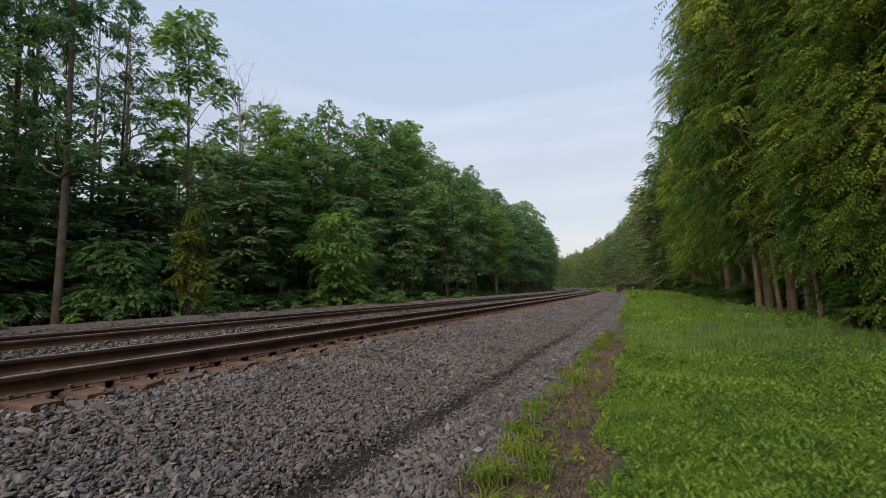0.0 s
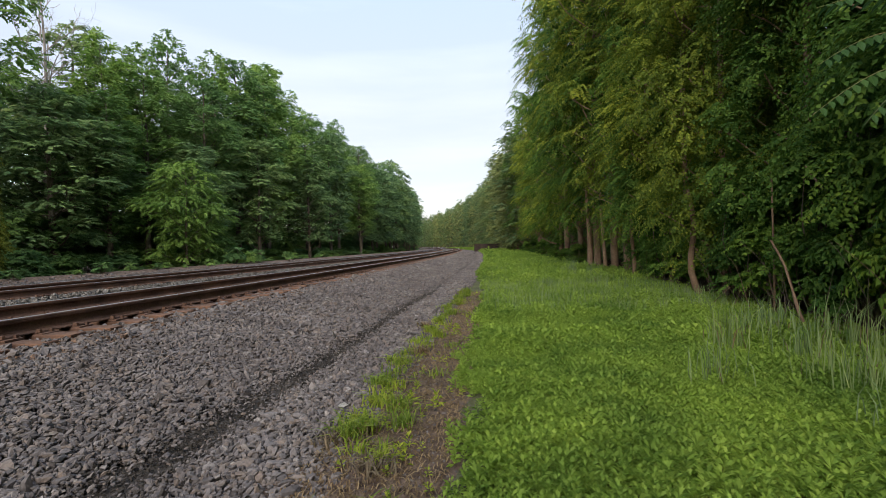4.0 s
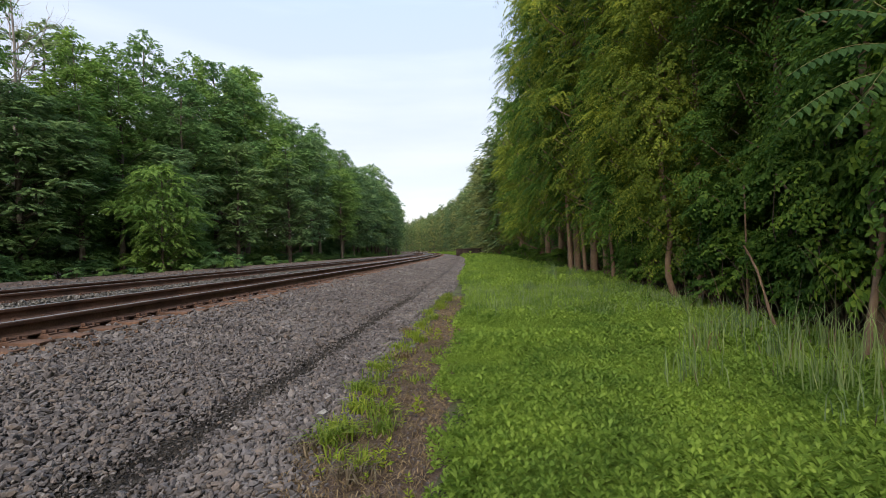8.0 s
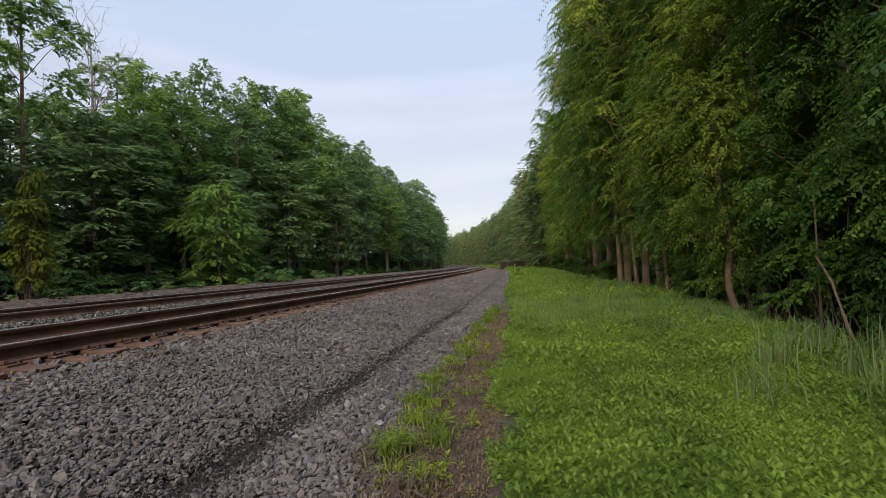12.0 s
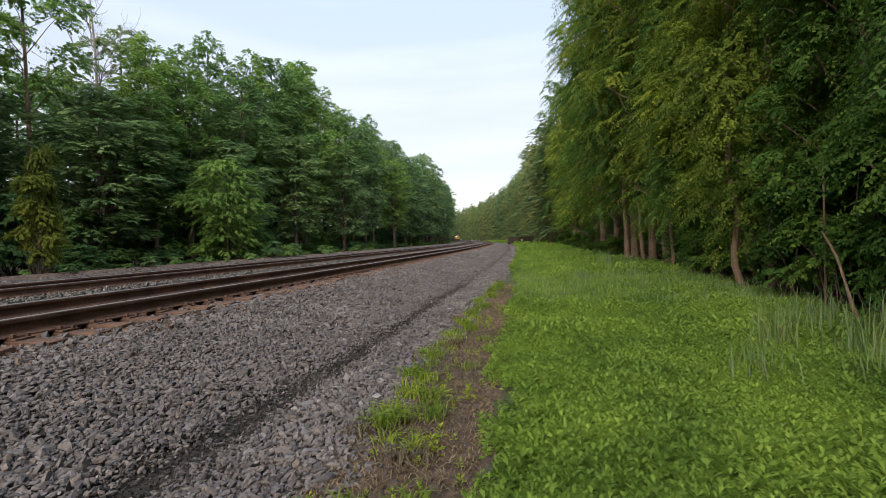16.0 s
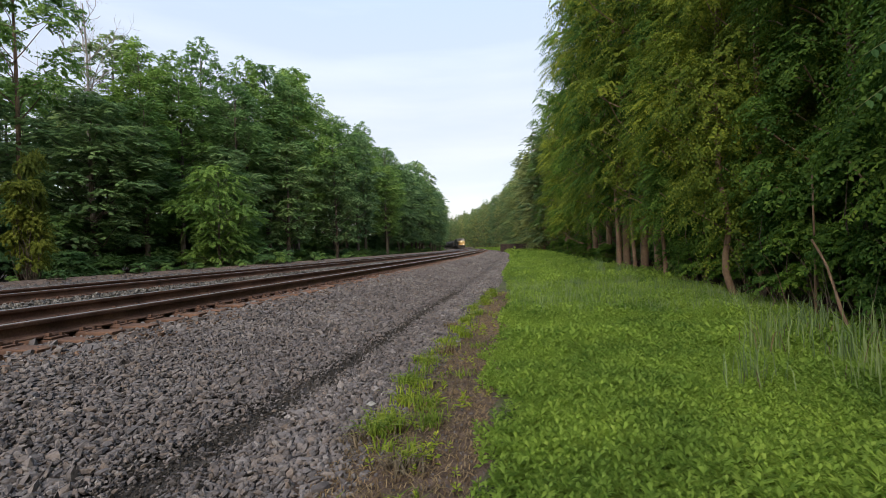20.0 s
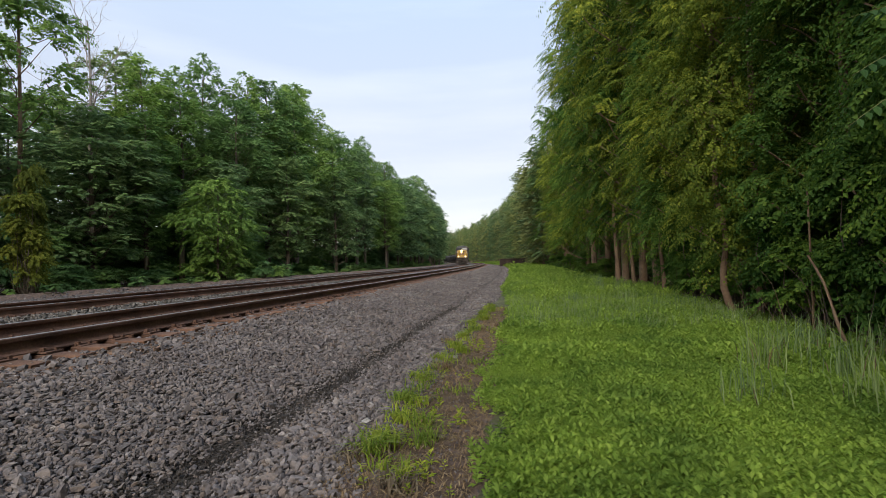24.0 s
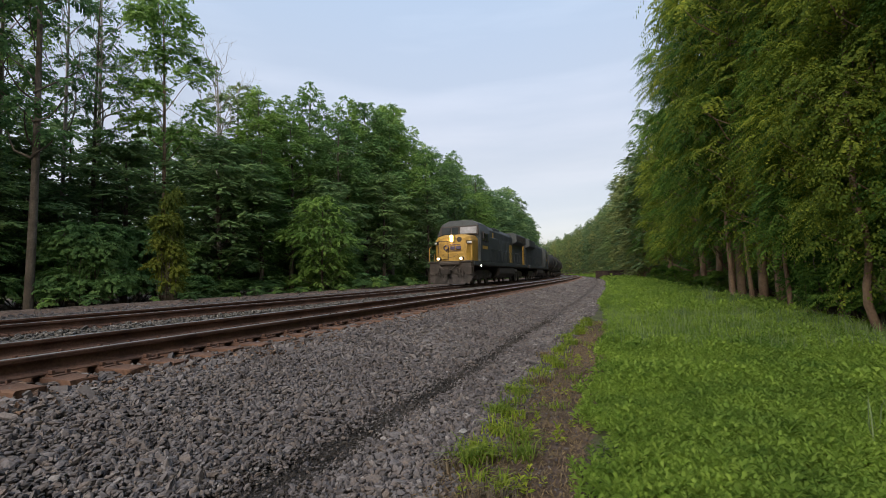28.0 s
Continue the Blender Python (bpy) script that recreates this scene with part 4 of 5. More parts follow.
for la, s, n, h in ((-1.1, 3.1, 90, 0.2), (-1.02, 3.2, 80, 0.2), (-1.2, 3.0, 50, 0.14), (-0.8, 2.6, 60, 0.15), (-0.76, 2.75, 50, 0.14), (-0.95, 2.85, 40, 0.13), (-0.78, 3.3, 70, 0.18), (-0.86, 3.6, 70, 0.18),
                    (-1.05, 3.75, 70, 0.16), (-1.18, 4.3, 80, 0.17), (-1.02, 4.2, 60, 0.16), (-1.28, 5.2, 60, 0.14), (-1.15, 5.0, 60, 0.16), (-1.05, 5.6, 70, 0.17), (-1.2, 6.2, 60, 0.15), (-1.1, 6.9, 90, 0.2),
                    (-0.98, 6.6, 70, 0.18), (-1.3, 7.4, 60, 0.17), (-1.12, 7.9, 90, 0.2), (-1.05, 8.7, 80, 0.2), (-1.2, 9.5, 80, 0.2), (-1.0, 10.3, 90, 0.22), (-1.12, 11.2, 90, 0.22), (-0.95, 12.0, 90, 0.22), (-1.05, 13.0, 90, 0.24),
                    (-0.72, 4.6, 30, 0.12), (-0.7, 5.9, 40, 0.13), (-0.62, 2.15, 50, 0.14), (-0.95, 2.1, 40, 0.13)):
    tuft(la, s, int(n * 0.95), h * 0.95, 0.055, 1.25, STRAW if rv.uniform() < 0.08 else GRASS, "grass_tuft", "small green grass tuft with dry tips at the gravel's edge", "grass tufts", rv, 0.012)
for q in range(24):
    s = 3.4 + q * 0.42
    tuft(-1.12 + rv.normal() * 0.07, s, int(rv.uniform(35, 60)), rv.uniform(0.13, 0.19), 0.06, 1.2, GRASS, "grass_tuft", "small green grass tuft with dry tips at the gravel's edge", "grass tufts", rv, 0.012)
for la, s, n, h in ((1.81, 4.37, 40, 0.62), (2.4, 5.42, 60, 0.72), (2.61, 4.21, 30, 0.6), (2.76, 3.93, 45, 0.62), (3.3, 6.3, 60, 0.7), (3.0, 5.2, 40, 0.6), (3.4, 4.6, 60, 0.7), (2.9, 6.0, 40, 0.6),
                    (3.2, 3.6, 50, 0.66), (1.14, 12.84, 50, 0.6), (3.16, 21.3, 60, 0.8), (3.3, 8.2, 40, 0.6), (3.4, 10.0, 50, 0.6), (2.6, 13.5, 60, 0.7), (3.2, 17.0, 70, 0.8), (2.7, 19.0, 70, 0.8), (3.3, 24.0, 70, 0.8), (2.2, 16.0, 60, 0.7), (3.6, 5.6, 60, 0.7), (2.3, 3.2, 20, 0.5)):
    tuft(la, s, int(n * 0.9), h * rv.uniform(0.7, 1.05), 0.13, 0.4, REED, "tall_grass", "clump of tall pale green grass standing in the verge", "tall grasses", rv, 0.0095)
k = 24000
la, s = rv.uniform(-0.9, 4.2, k), rv.uniform(8, 60, k)
ok = verge_edge(la, s, rv)
o = part("meadow_grass", blade_mesh("meadow_grass", places(la[ok], s[ok], ground_zs(la[ok])), 0.34, 0.009, 0.35, rv), REED)
tagged(o, "thin grass among the verge plants", "grass", "", "stuff")
k = 15000
la, s = rv.uniform(-1.25, -0.35, k), rv.uniform(0.8, 13, k)
o = part("straw_litter", blade_mesh("straw_litter", places(la, s, ground_zs(la) + 0.004), 0.036, 0.007, 3.6, rv), STRAW)
tagged(o, "dry straw and stalks lying on the trodden strip", "litter", "", "stuff")


# ---- hanging compound leaves by the verge ----
def frond(base, tip, pairs, leaflet, r, mat):
    """A compound leaf: an arching stalk with paired leaflets."""
    base, tip = np.array(base, float), np.array(tip, float)
    pts = []
    for q in range(9):
        u = q / 8
        c = base + (tip - base) * u + np.array([0, 0, 0.1 * math.sin(math.pi * u) - 0.05 * u * u])
        pts.append((c, 0.006 * (1 - u) + 0.0015))
    line = np.array([q[0] for q in pts])
    d = unit(np.gradient(line, axis=0))
    vs, fs = [], []
    for q in range(pairs):
        u = 0.18 + 0.8 * q / pairs
        c = np.array([np.interp(u * 8, range(9), line[:, a]) for a in range(3)])
        dd = d[int(u * 8)]
        side = unit(np.cross(dd, [0, 0, 1.0]))
        for sg in (-1, 1):
            o = len(vs)
            l = leaflet * (1 - 0.45 * u) * r.uniform(0.9, 1.1)
            way = unit(side * sg * 0.75 + dd * 0.4 + np.array([0, 0, -0.6 + r.normal() * 0.1]))
            across = unit(np.cross(way, [0, 0, 1.0]))
            up = np.cross(across, way)
            vs += [c, c + way * l * 0.3 + across * l * 0.2, c + way * l * 0.65 + across * l * 0.15, c + way * l - up * l * 0.08, c + way * l * 0.65 - across * l * 0.15, c + way * l * 0.3 - across * l * 0.2]
            fs += [(o, o + 1, o + 2), (o, o + 2, o + 3), (o, o + 3, o + 4), (o, o + 4, o + 5)]
    return tubes_mesh("stalk", [pts], 5), mesh_of("leaflets", np.array(vs), np.array(fs))


STALK = mottled("green_stalk", (0.1, 0.12, 0.04), (0.17, 0.19, 0.07), (0.25, 0.22, 0.1), 3, 30, 0.6)
LEAFLET = leafy("leaflets", (0.05, 0.11, 0.035), (0.08, 0.16, 0.06), (0.11, 0.2, 0.08), 0.35, 0.45)


def overhanging_branch():
    foot = (4.3, 4.2, 2.0)
    t = thing("overhanging_branch", pose(*foot), "branch with long feathered compound leaves reaching over the verge", "branch")
    o = np.array(foot)
    lines = [wobbly((0.35, 0.1, -0.5), (-0.65, 0.1, 1.1), 0.022, 0.012, rv, 6, 0.02), wobbly((-0.3, 0.1, 0.55), (-0.75, 0.2, 0.62), 0.012, 0.007, rv, 4, 0.02)]
    part("bough", tubes_mesh("bough", lines, 7), STALK, t)
    for b, e, n in (((3.62, 4.3, 3.1), (2.55, 4.2, 3.2), 11), ((3.55, 4.35, 2.95), (2.58, 4.25, 2.75), 12), ((3.55, 4.3, 2.72), (2.5, 4.2, 2.33), 13), ((3.6, 4.2, 2.7), (2.85, 4.15, 2.22), 11), ((3.65, 4.3, 2.85), (3.0, 4.0, 2.45), 9),
                    ((3.6, 4.4, 3.2), (2.9, 4.5, 3.6), 10), ((3.7, 4.2, 3.2), (3.3, 3.8, 3.5), 10), ((3.8, 4.2, 2.9), (3.9, 3.7, 2.6), 10)):
        st, lf = frond(np.array(b) - o, np.array(e) - o, n, 0.2, rv, LEAFLET)
        l = part("compound_leaf", lf, LEAFLET, t)
        part("stalk", st, STALK, l)
    return t


overhanging_branch()

single_stones(290, rv)
p = place(-1.35, 3.64, 0.03)
pale = mesh_of("pale_stone", stone_shapes(1, np.array([0.15]), np.random.default_rng(3))[0] * np.array([1.3, 0.8, 0.5]), ROCK_F)
pale.materials.append(mottled("pale_stone", (0.26, 0.25, 0.24), (0.36, 0.35, 0.335), (0.45, 0.44, 0.42), 6, 60, 0.85))
o = new("flat_stone", pale)
o.matrix_basis = pose(p.x, p.y, p.z, 4, 3, 20)
tagged(o, "large pale flat stone lying on the ballast", "stone")

# ---- litter and brush under the trees ----
k = 9000
la, s = rv.uniform(3.3, 7.5, k), rv.uniform(0.5, 34, k)
p = places(la, s, ground_zs(la) + 0.01 + 0.02 * rv.uniform(size=k))
n = unit(np.array([0, 0, 1.0]) + rv.normal(size=(k, 3)) * 0.35)
LITTER = leafy("leaf_litter", (0.04, 0.025, 0.016), (0.09, 0.06, 0.038), (0.17, 0.12, 0.075), 0.1, 0.85)
tagged(part("leaf_litter", leaves_mesh("leaf_litter", p, n, 0.08, 0.05, rv), LITTER), "brown fallen leaves under the trees", "leaf litter", "", "stuff")


def brush(la, s, count, h, r):
    """A tangle of thin dry stems under the trees."""
    p0 = place(la, s, ground_z(la))
    t = thing("dry_brush", pose(p0.x, p0.y, p0.z), "tangle of thin dry stems at the foot of the thicket", "brush", "dry brush")
    for q in range(count):
        a = r.uniform(0, 6.283)
        lean = r.uniform(0.2, 0.8)
        line = wobbly((r.normal() * 0.25, r.normal() * 0.25, -0.05), (math.cos(a) * h * lean, math.sin(a) * h * lean, h * r.uniform(0.5, 1.1)), r.uniform(0.004, 0.009), 0.002, r, 7, 0.025)
        part("stem", tubes_mesh("stem", [line], 5), BARK_PALE if r.uniform() < 0.6 else BARK, t)


for la, s, c, h in ((3.9, 4.4, 7, 1.0), (4.1, 5.6, 6, 1.2), (4.0, 6.6, 7, 0.9), (4.2, 7.6, 6, 1.2), (4.0, 8.8, 5, 1.0), (4.2, 9.8, 6, 1.3), (4.1, 11.4, 5, 1.0), (4.0, 13.8, 5, 1.1), (3.9, 16.0, 5, 1.0), (4.0, 18.2, 5, 1.2), (3.8, 3.4, 6, 0.9)):
    brush(la, s, c, h, rv)

# ---- things by the line ----
def beam_mesh(name, a, b, c, r, bev=0.02):
    bm = bmesh.new()
    bmesh.ops.create_cube(bm, size=1.0, matrix=Matrix.Diagonal((a, b, c, 1)))
    bmesh.ops.bevel(bm, geom=bm.edges[:], offset=bev, segments=1, affect='EDGES')
    for v in bm.verts:
        v.co += Vector((r.normal(), r.normal(), r.normal())) * 0.008
    me = bpy.data.meshes.new(name)
    bm.to_mesh(me)
    bm.free()
    return me


OLD_TIE = mottled("old_tie_timber", (0.02, 0.014, 0.012), (0.045, 0.03, 0.026), (0.085, 0.06, 0.052), 1.2, 20, 0.9, 0, 0.6, 0.012)


def tie_stack(la, s):
    p = place(la, s, ground_z(la))
    t = thing("timber_stack", pose(p.x, p.y, p.z, 0, 0, bearing(s) + 90), "stack of old dark brown railway ties beside the gravel", "timber stack")
    me = beam_mesh("old_tie", 0.23, 2.6, 0.2, rv)
    me.materials.append(OLD_TIE)
    for row in range(8):
        for q in range(5):
            for e in (-1.35, 1.35):
                if rv.uniform() < 0.1 and row > 5:
                    continue
                o = new("old_tie", me)
                o.parent = t
                if row % 4 == 3:
                    o.matrix_basis = pose(-0.9 + q * 0.45, e, 0.1 + row * 0.205, 0, 0, rv.normal() * 2)
                else:
                    o.matrix_basis = pose(-0.8 + q * 0.4 + rv.normal() * 0.02, e, 0.1 + row * 0.205, 0, 0, rv.normal() * 1.5)


tie_stack(0.7, 100)


def fallen_branch(la, s, length, yaw):
    p = place(la, s, ground_z(la) + 0.05)
    t = thing("fallen_branch", pose(p.x, p.y, p.z, 0, 0, yaw), "weathered broken branch lying on the ballast", "branch")
    part("stick", tubes_mesh("stick", [wobbly((-length / 2, 0, 0), (length / 2, 0.1, 0.04), 0.035, 0.018, rv, 6, 0.05), wobbly((0, 0.02, 0.02), (length * 0.3, 0.25, 0.1), 0.018, 0.008, rv, 3, 0.03)], 6), BARK, t)


fallen_branch(-3.9, 21.5, 1.1, 100)


def leaning_stem(la, s, top, rad, lean_x, lean_y, mat, label):
    p = place(la, s, ground_z(la))
    t = thing("leaning_stem", pose(p.x, p.y, p.z), label, "branch", "leaning stems")
    part("stem", tubes_mesh("stem", [wobbly((0, 0, -0.1), (lean_x, lean_y, top), rad, rad * 0.55, rv, 7, 0.02 if top < 3 else 0.006)], 8), mat, t)


leaning_stem(3.7, 5.0, 1.5, 0.045, 0.45, 0.3, BARK_PALE, "bare broken stem leaning against a trunk")
leaning_stem(3.9, 6.6, 1.2, 0.025, -0.2, 0.5, BARK_PALE, "thin dry stem leaning out of the thicket")
leaning_stem(4.1, 7.8, 2.2, 0.02, -0.15, -0.3, BARK_PALE, "thin dry stem leaning out of the thicket")
leaning_stem(4.2, 9.6, 1.6, 0.03, 0.3, 0.4, BARK, "dark broken stem standing in the thicket")
for la, s, hh, rad in ((4.3, 5.5, 4.5, 0.09), (4.15, 10.47, 2.3, 0.08), (3.7, 20.2, 4.0, 0.1), (3.95, 18.6, 3.4, 0.08), (4.0, 15.0, 2.6, 0.07), (4.2, 12.6, 2.2, 0.06)):
    leaning_stem(la, s, hh, rad, rv.uniform(-0.3, 0.1), rv.uniform(-0.2, 0.2), BARK_PALE, "pale brown trunk standing at the thicket's edge")

# ---- the train ----
NAVY = mottled("navy_paint", (0.02, 0.026, 0.03), (0.031, 0.039, 0.044), (0.05, 0.06, 0.065), 0.8, 20, 0.65, 0, 0.08, 0.004)
YELLOW = mottled("yellow_paint", (0.2, 0.115, 0.025), (0.36, 0.215, 0.034), (0.43, 0.265, 0.055), 1.3, 14, 0.5, 0, 0.06, 0.004)
STEEL_DARK = mottled("grimy_black_steel", (0.018, 0.014, 0.013), (0.036, 0.029, 0.026), (0.07, 0.055, 0.048), 1.5, 25, 0.7, 0.2, 0.25, 0.008)
PLOW_GREY = mottled("scuffed_grey_steel", (0.035, 0.029, 0.027), (0.075, 0.064, 0.059), (0.15, 0.132, 0.122), 2.0, 25, 0.65, 0.2, 0.2, 0.006)
TANK_BLACK = mottled("tank_paint", (0.012, 0.012, 0.014), (0.022, 0.022, 0.025), (0.05, 0.046, 0.042), 0.7, 15, 0.75, 0, 0.1, 0.004)
ROOF_GREY = mottled("grey_roof_paint", (0.06, 0.066, 0.075), (0.1, 0.108, 0.12), (0.16, 0.168, 0.18), 1.2, 20, 0.6, 0, 0.1, 0.004)
WINDOW = material("cab_glass", (0.02, 0.025, 0.03), 0.05)
WINDOW.node_tree.nodes["Principled BSDF"].inputs["Specular IOR Level"].default_value = 0.08
# pale tone standing for the sky reflected in the right windshield pane
SKY_PANE = mottled("painted_sky_reflection", (0.2, 0.2, 0.215), (0.23, 0.23, 0.25), (0.26, 0.26, 0.28), 0.8, 3, 0.7, 0, 0.0)
WHITE_BAR = material("white_marking", (0.75, 0.75, 0.72), 0.6)
BLUE_BAR = material("blue_marking", (0.05, 0.035, 0.075), 0.6)
WHEEL_STEEL = mottled("wheel_steel", (0.03, 0.024, 0.02), (0.06, 0.048, 0.04), (0.12, 0.1, 0.085), 2, 25, 0.5, 0.6, 0.1, 0.004)


def glowing(name, colour, power):
    m = material(name, colour, 0.3)
    b = m.node_tree.nodes["Principled BSDF"]
    b.inputs["Emission Color"].default_value = (*colour, 1)
    b.inputs["Emission Strength"].default_value = power
    return m


LAMP = glowing("lit_lamp", (1.0, 0.72, 0.36), 75.0)
LAMP_SMALL = glowing("lit_marker", (1.0, 0.9, 0.75), 9.0)


def box(x0, x1, y0, y1, z0, z1, bev=0.03, seg=1):
    bm = bmesh.new()
    bmesh.ops.create_cube(bm, size=1.0, matrix=pose((x0 + x1) / 2, (y0 + y1) / 2, (z0 + z1) / 2) @ Matrix.Diagonal((x1 - x0, y1 - y0, z1 - z0, 1)))
    if bev:
        bmesh.ops.bevel(bm, geom=bm.edges[:], offset=bev, segments=seg, affect='EDGES')
    return bm


def prism(section, x0, x1, bev=0.0):
    """A side outline (y, z) drawn out across x."""
    bm = bmesh.new()
    a = [bm.verts.new((x0, y, z)) for y, z in section]
    b = [bm.verts.new((x1, y, z)) for y, z in section]
    n = len(section)
    bm.faces.new(a)
    bm.faces.new(b[::-1])
    for i in range(n):
        bm.faces.new((a[i], b[i], b[(i + 1) % n], a[(i + 1) % n]))
    bmesh.ops.recalc_face_normals(bm, faces=bm.faces[:])
    if bev:
        bmesh.ops.bevel(bm, geom=bm.edges[:], offset=bev, segments=2, affect='EDGES')
    return bm


def loft(section, y0, y1, bev=0.0):
    """A cross outline (x, z) drawn out along y."""
    bm = prism([(x, z) for x, z in section], y0, y1, bev)
    for v in bm.verts:
        v.co = Vector((v.co.y, v.co.x, v.co.z))
    bmesh.ops.recalc_face_normals(bm, faces=bm.faces[:])
    return bm


def disc(c, rad, depth, axis, seg=20, bev=0.0):
    bm = bmesh.new()
    bmesh.ops.create_cone(bm, cap_ends=True, segments=seg, radius1=rad, radius2=rad, depth=depth)
    if bev:
        bmesh.ops.bevel(bm, geom=[e for e in bm.edges if len(e.link_faces) == 2 and any(len(f.verts) > 4 for f in e.link_faces)], offset=bev, segments=2, affect='EDGES')
    turn = pose(*c) @ (pose(0, 0, 0, 90) if axis == 'y' else pose(0, 0, 0, 0, 90) if axis == 'x' else Matrix())
    bmesh.ops.transform(bm, matrix=turn, verts=bm.verts[:])
    return bm


def pipe(points, rad, sides=6):
    return tubes_mesh("pipe", [[(np.array(p, float), rad) for p in points]], sides)


def truck(t, y, axles, side_x=1.02):
    """A bogie under a vehicle: side frames, bolster, wheels and axles."""
    b = part("bogie", box(-0.6, 0.6, y - axles[-1] - 0.3, y + axles[-1] + 0.3, 0.55, 0.8, 0.05), STEEL_DARK, t)
    for sx in (-1, 1):
        h = axles[-1] + 0.55
        sec = [(y - h, 0.6), (y - h, 0.85), (y - h * 0.6, 1.02), (y + h * 0.6, 1.02), (y + h, 0.85), (y + h, 0.6), (y + h * 0.7, 0.42), (y - h * 0.7, 0.42)]
        part("side_frame", prism(sec, sx * side_x - 0.09, sx * side_x + 0.09, 0.02), STEEL_DARK, b)
        for a in axles:
            part("wheel", disc((sx * 0.78, y + a, 0.5), 0.5, 0.13, 'x', 24, 0.02), WHEEL_STEEL, b)
            part("journal_box", box(sx * side_x - 0.16, sx * side_x + 0.16, y + a - 0.17, y + a + 0.17, 0.36, 0.68, 0.03), STEEL_DARK, b)
    return b


def locomotive(m, label, lit):
    """A six-axle freight locomotive, nose towards -y, origin at rail level under its middle."""
    t = thing("locomotive", m, label, "locomotive", "train")
    F = -10.9
    part("underframe", box(-1.5, 1.5, F + 0.3, 10.7, 1.28, 1.62, 0.04), STEEL_DARK, t)
    part("side_sill", box(1.47, 1.535, F + 0.5, 10.5, 1.36, 1.6, 0.01), NAVY, t)
    part("side_sill", box(-1.535, -1.47, F + 0.5, 10.5, 1.36, 1.6, 0.01), NAVY, t)
    # pilot and plough
    plow = bmesh.new()
    rows = []
    for q in range(6):
        u = q / 5
        rows.append([plow.verts.new((x, F + 0.16 - (1 - abs(x) / 1.42) * (0.62 - 0.34 * u) - 0.12 * (1 - u) ** 2, 0.13 + 0.16 * abs(x / 1.42) ** 5 * (1 - u) + 0.66 * u)) for x in np.linspace(-1.42, 1.42, 13)])
    for a, b in zip(rows, rows[1:]):
        for q in range(12):
            plow.faces.new((a[q], a[q + 1], b[q + 1], b[q]))
    bmesh.ops.solidify(plow, geom=plow.faces[:], thickness=0.04)
    part("snow_plough", plow, PLOW_GREY, t, "scuffed dark grey steel plough")
    for x in (-0.95, -0.45, 0.45, 0.95):
        part("plough_brace", box(x - 0.04, x + 0.04, F - 0.1, F + 0.3, 0.72, 0.84, 0.01), STEEL_DARK, t)
    part("pilot_plate", box(-1.45, 1.45, F + 0.1, F + 0.32, 0.7, 1.5, 0.04), STEEL_DARK, t)
    part("anticlimber", box(-0.7, 0.7, F - 0.12, F + 0.3, 1.36, 1.56, 0.04), STEEL_DARK, t)
    cp = part("coupler", box(-0.16, 0.16, F - 0.62, F + 0.1, 0.78, 1.04, 0.05), STEEL_DARK, t)
    part("knuckle", box(-0.24, 0.2, F - 0.75, F - 0.45, 0.72, 1.1, 0.08, 2), STEEL_DARK, cp)
    for x in (-0.75, -0.55, 0.5, 0.68, 0.85):
        part("air_hose", pipe([(x, F + 0.05, 1.15), (x + 0.03, F - 0.2, 1.0), (x + 0.1, F - 0.28, 0.75), (x + 0.18, F - 0.2, 0.55)], 0.03), STEEL_DARK, t)
    part("cable", pipe([(-0.7, F - 0.1, 1.35), (-0.45, F - 0.2, 1.1), (-0.1, F - 0.22, 1.0), (0.3, F - 0.2, 1.15), (0.45, F - 0.1, 1.35)], 0.025), PLOW_GREY, t)
    for sx in (-1, 1):
        st = part("corner_steps", box(sx * 1.28 - 0.2, sx * 1.28 + 0.2, F + 0.32, F + 0.5, 0.45, 1.55, 0.02), STEEL_DARK, t)
        for z in (0.5, 0.85, 1.2):
            part("tread", box(sx * 1.28 - 0.22, sx * 1.28 + 0.22, F + 0.1, F + 0.5, z, z + 0.04, 0.01), PLOW_GREY, st)
        part("handrail", pipe([(sx * 1.45, F + 0.15, 1.5), (sx * 1.45, F + 0.12, 2.5), (sx * 1.4, F + 0.5, 2.65)], 0.022), YELLOW, t)
    # nose
    shell = bmesh.new()
    rings = []
    for y, w, h in ((F + 0.56, 0.98, 3.22), (F + 0.88, 1.3, 3.42), (F + 2.4, 1.36, 3.52)):
        rings.append([shell.verts.new((x, y + (z - 1.62) * 0.03, z)) for x, z in ((-w, 1.62), (-w, h - 0.42), (-w * 0.86, h - 0.13), (-w * 0.45, h), (w * 0.45, h), (w * 0.86, h - 0.13), (w, h - 0.42), (w, 1.62))])
    for a, b in zip(rings, rings[1:]):
        for q in range(8):
            shell.faces.new((a[q], a[(q + 1) % 8], b[(q + 1) % 8], b[q]))
    shell.faces.new(rings[0])
    shell.faces.new(rings[-1])
    bmesh.ops.recalc_face_normals(shell, faces=shell.faces[:])
    bmesh.ops.bevel(shell, geom=shell.edges[:], offset=0.035, segments=2, affect='EDGES')
    nose = part("nose", shell, YELLOW, t, "dull yellow nose with rounded shoulders")
    part("nose_door", box(-0.92, -0.3, F + 0.5, F + 0.58, 1.75, 2.95, 0.03), YELLOW, nose)
    part("door_gap", box(-0.96, -0.26, F + 0.53, F + 0.57, 1.71, 2.99, 0.0), STEEL_DARK, nose)
    part("latch", box(-0.42, -0.36, F + 0.47, F + 0.55, 2.25, 2.42, 0.01), STEEL_DARK, nose)
    ring = [(-0.4 + 0.15 * math.cos(a), F + 0.5, 2.52 + 0.15 * math.sin(a)) for a in np.linspace(0, 2 * math.pi, 17)]
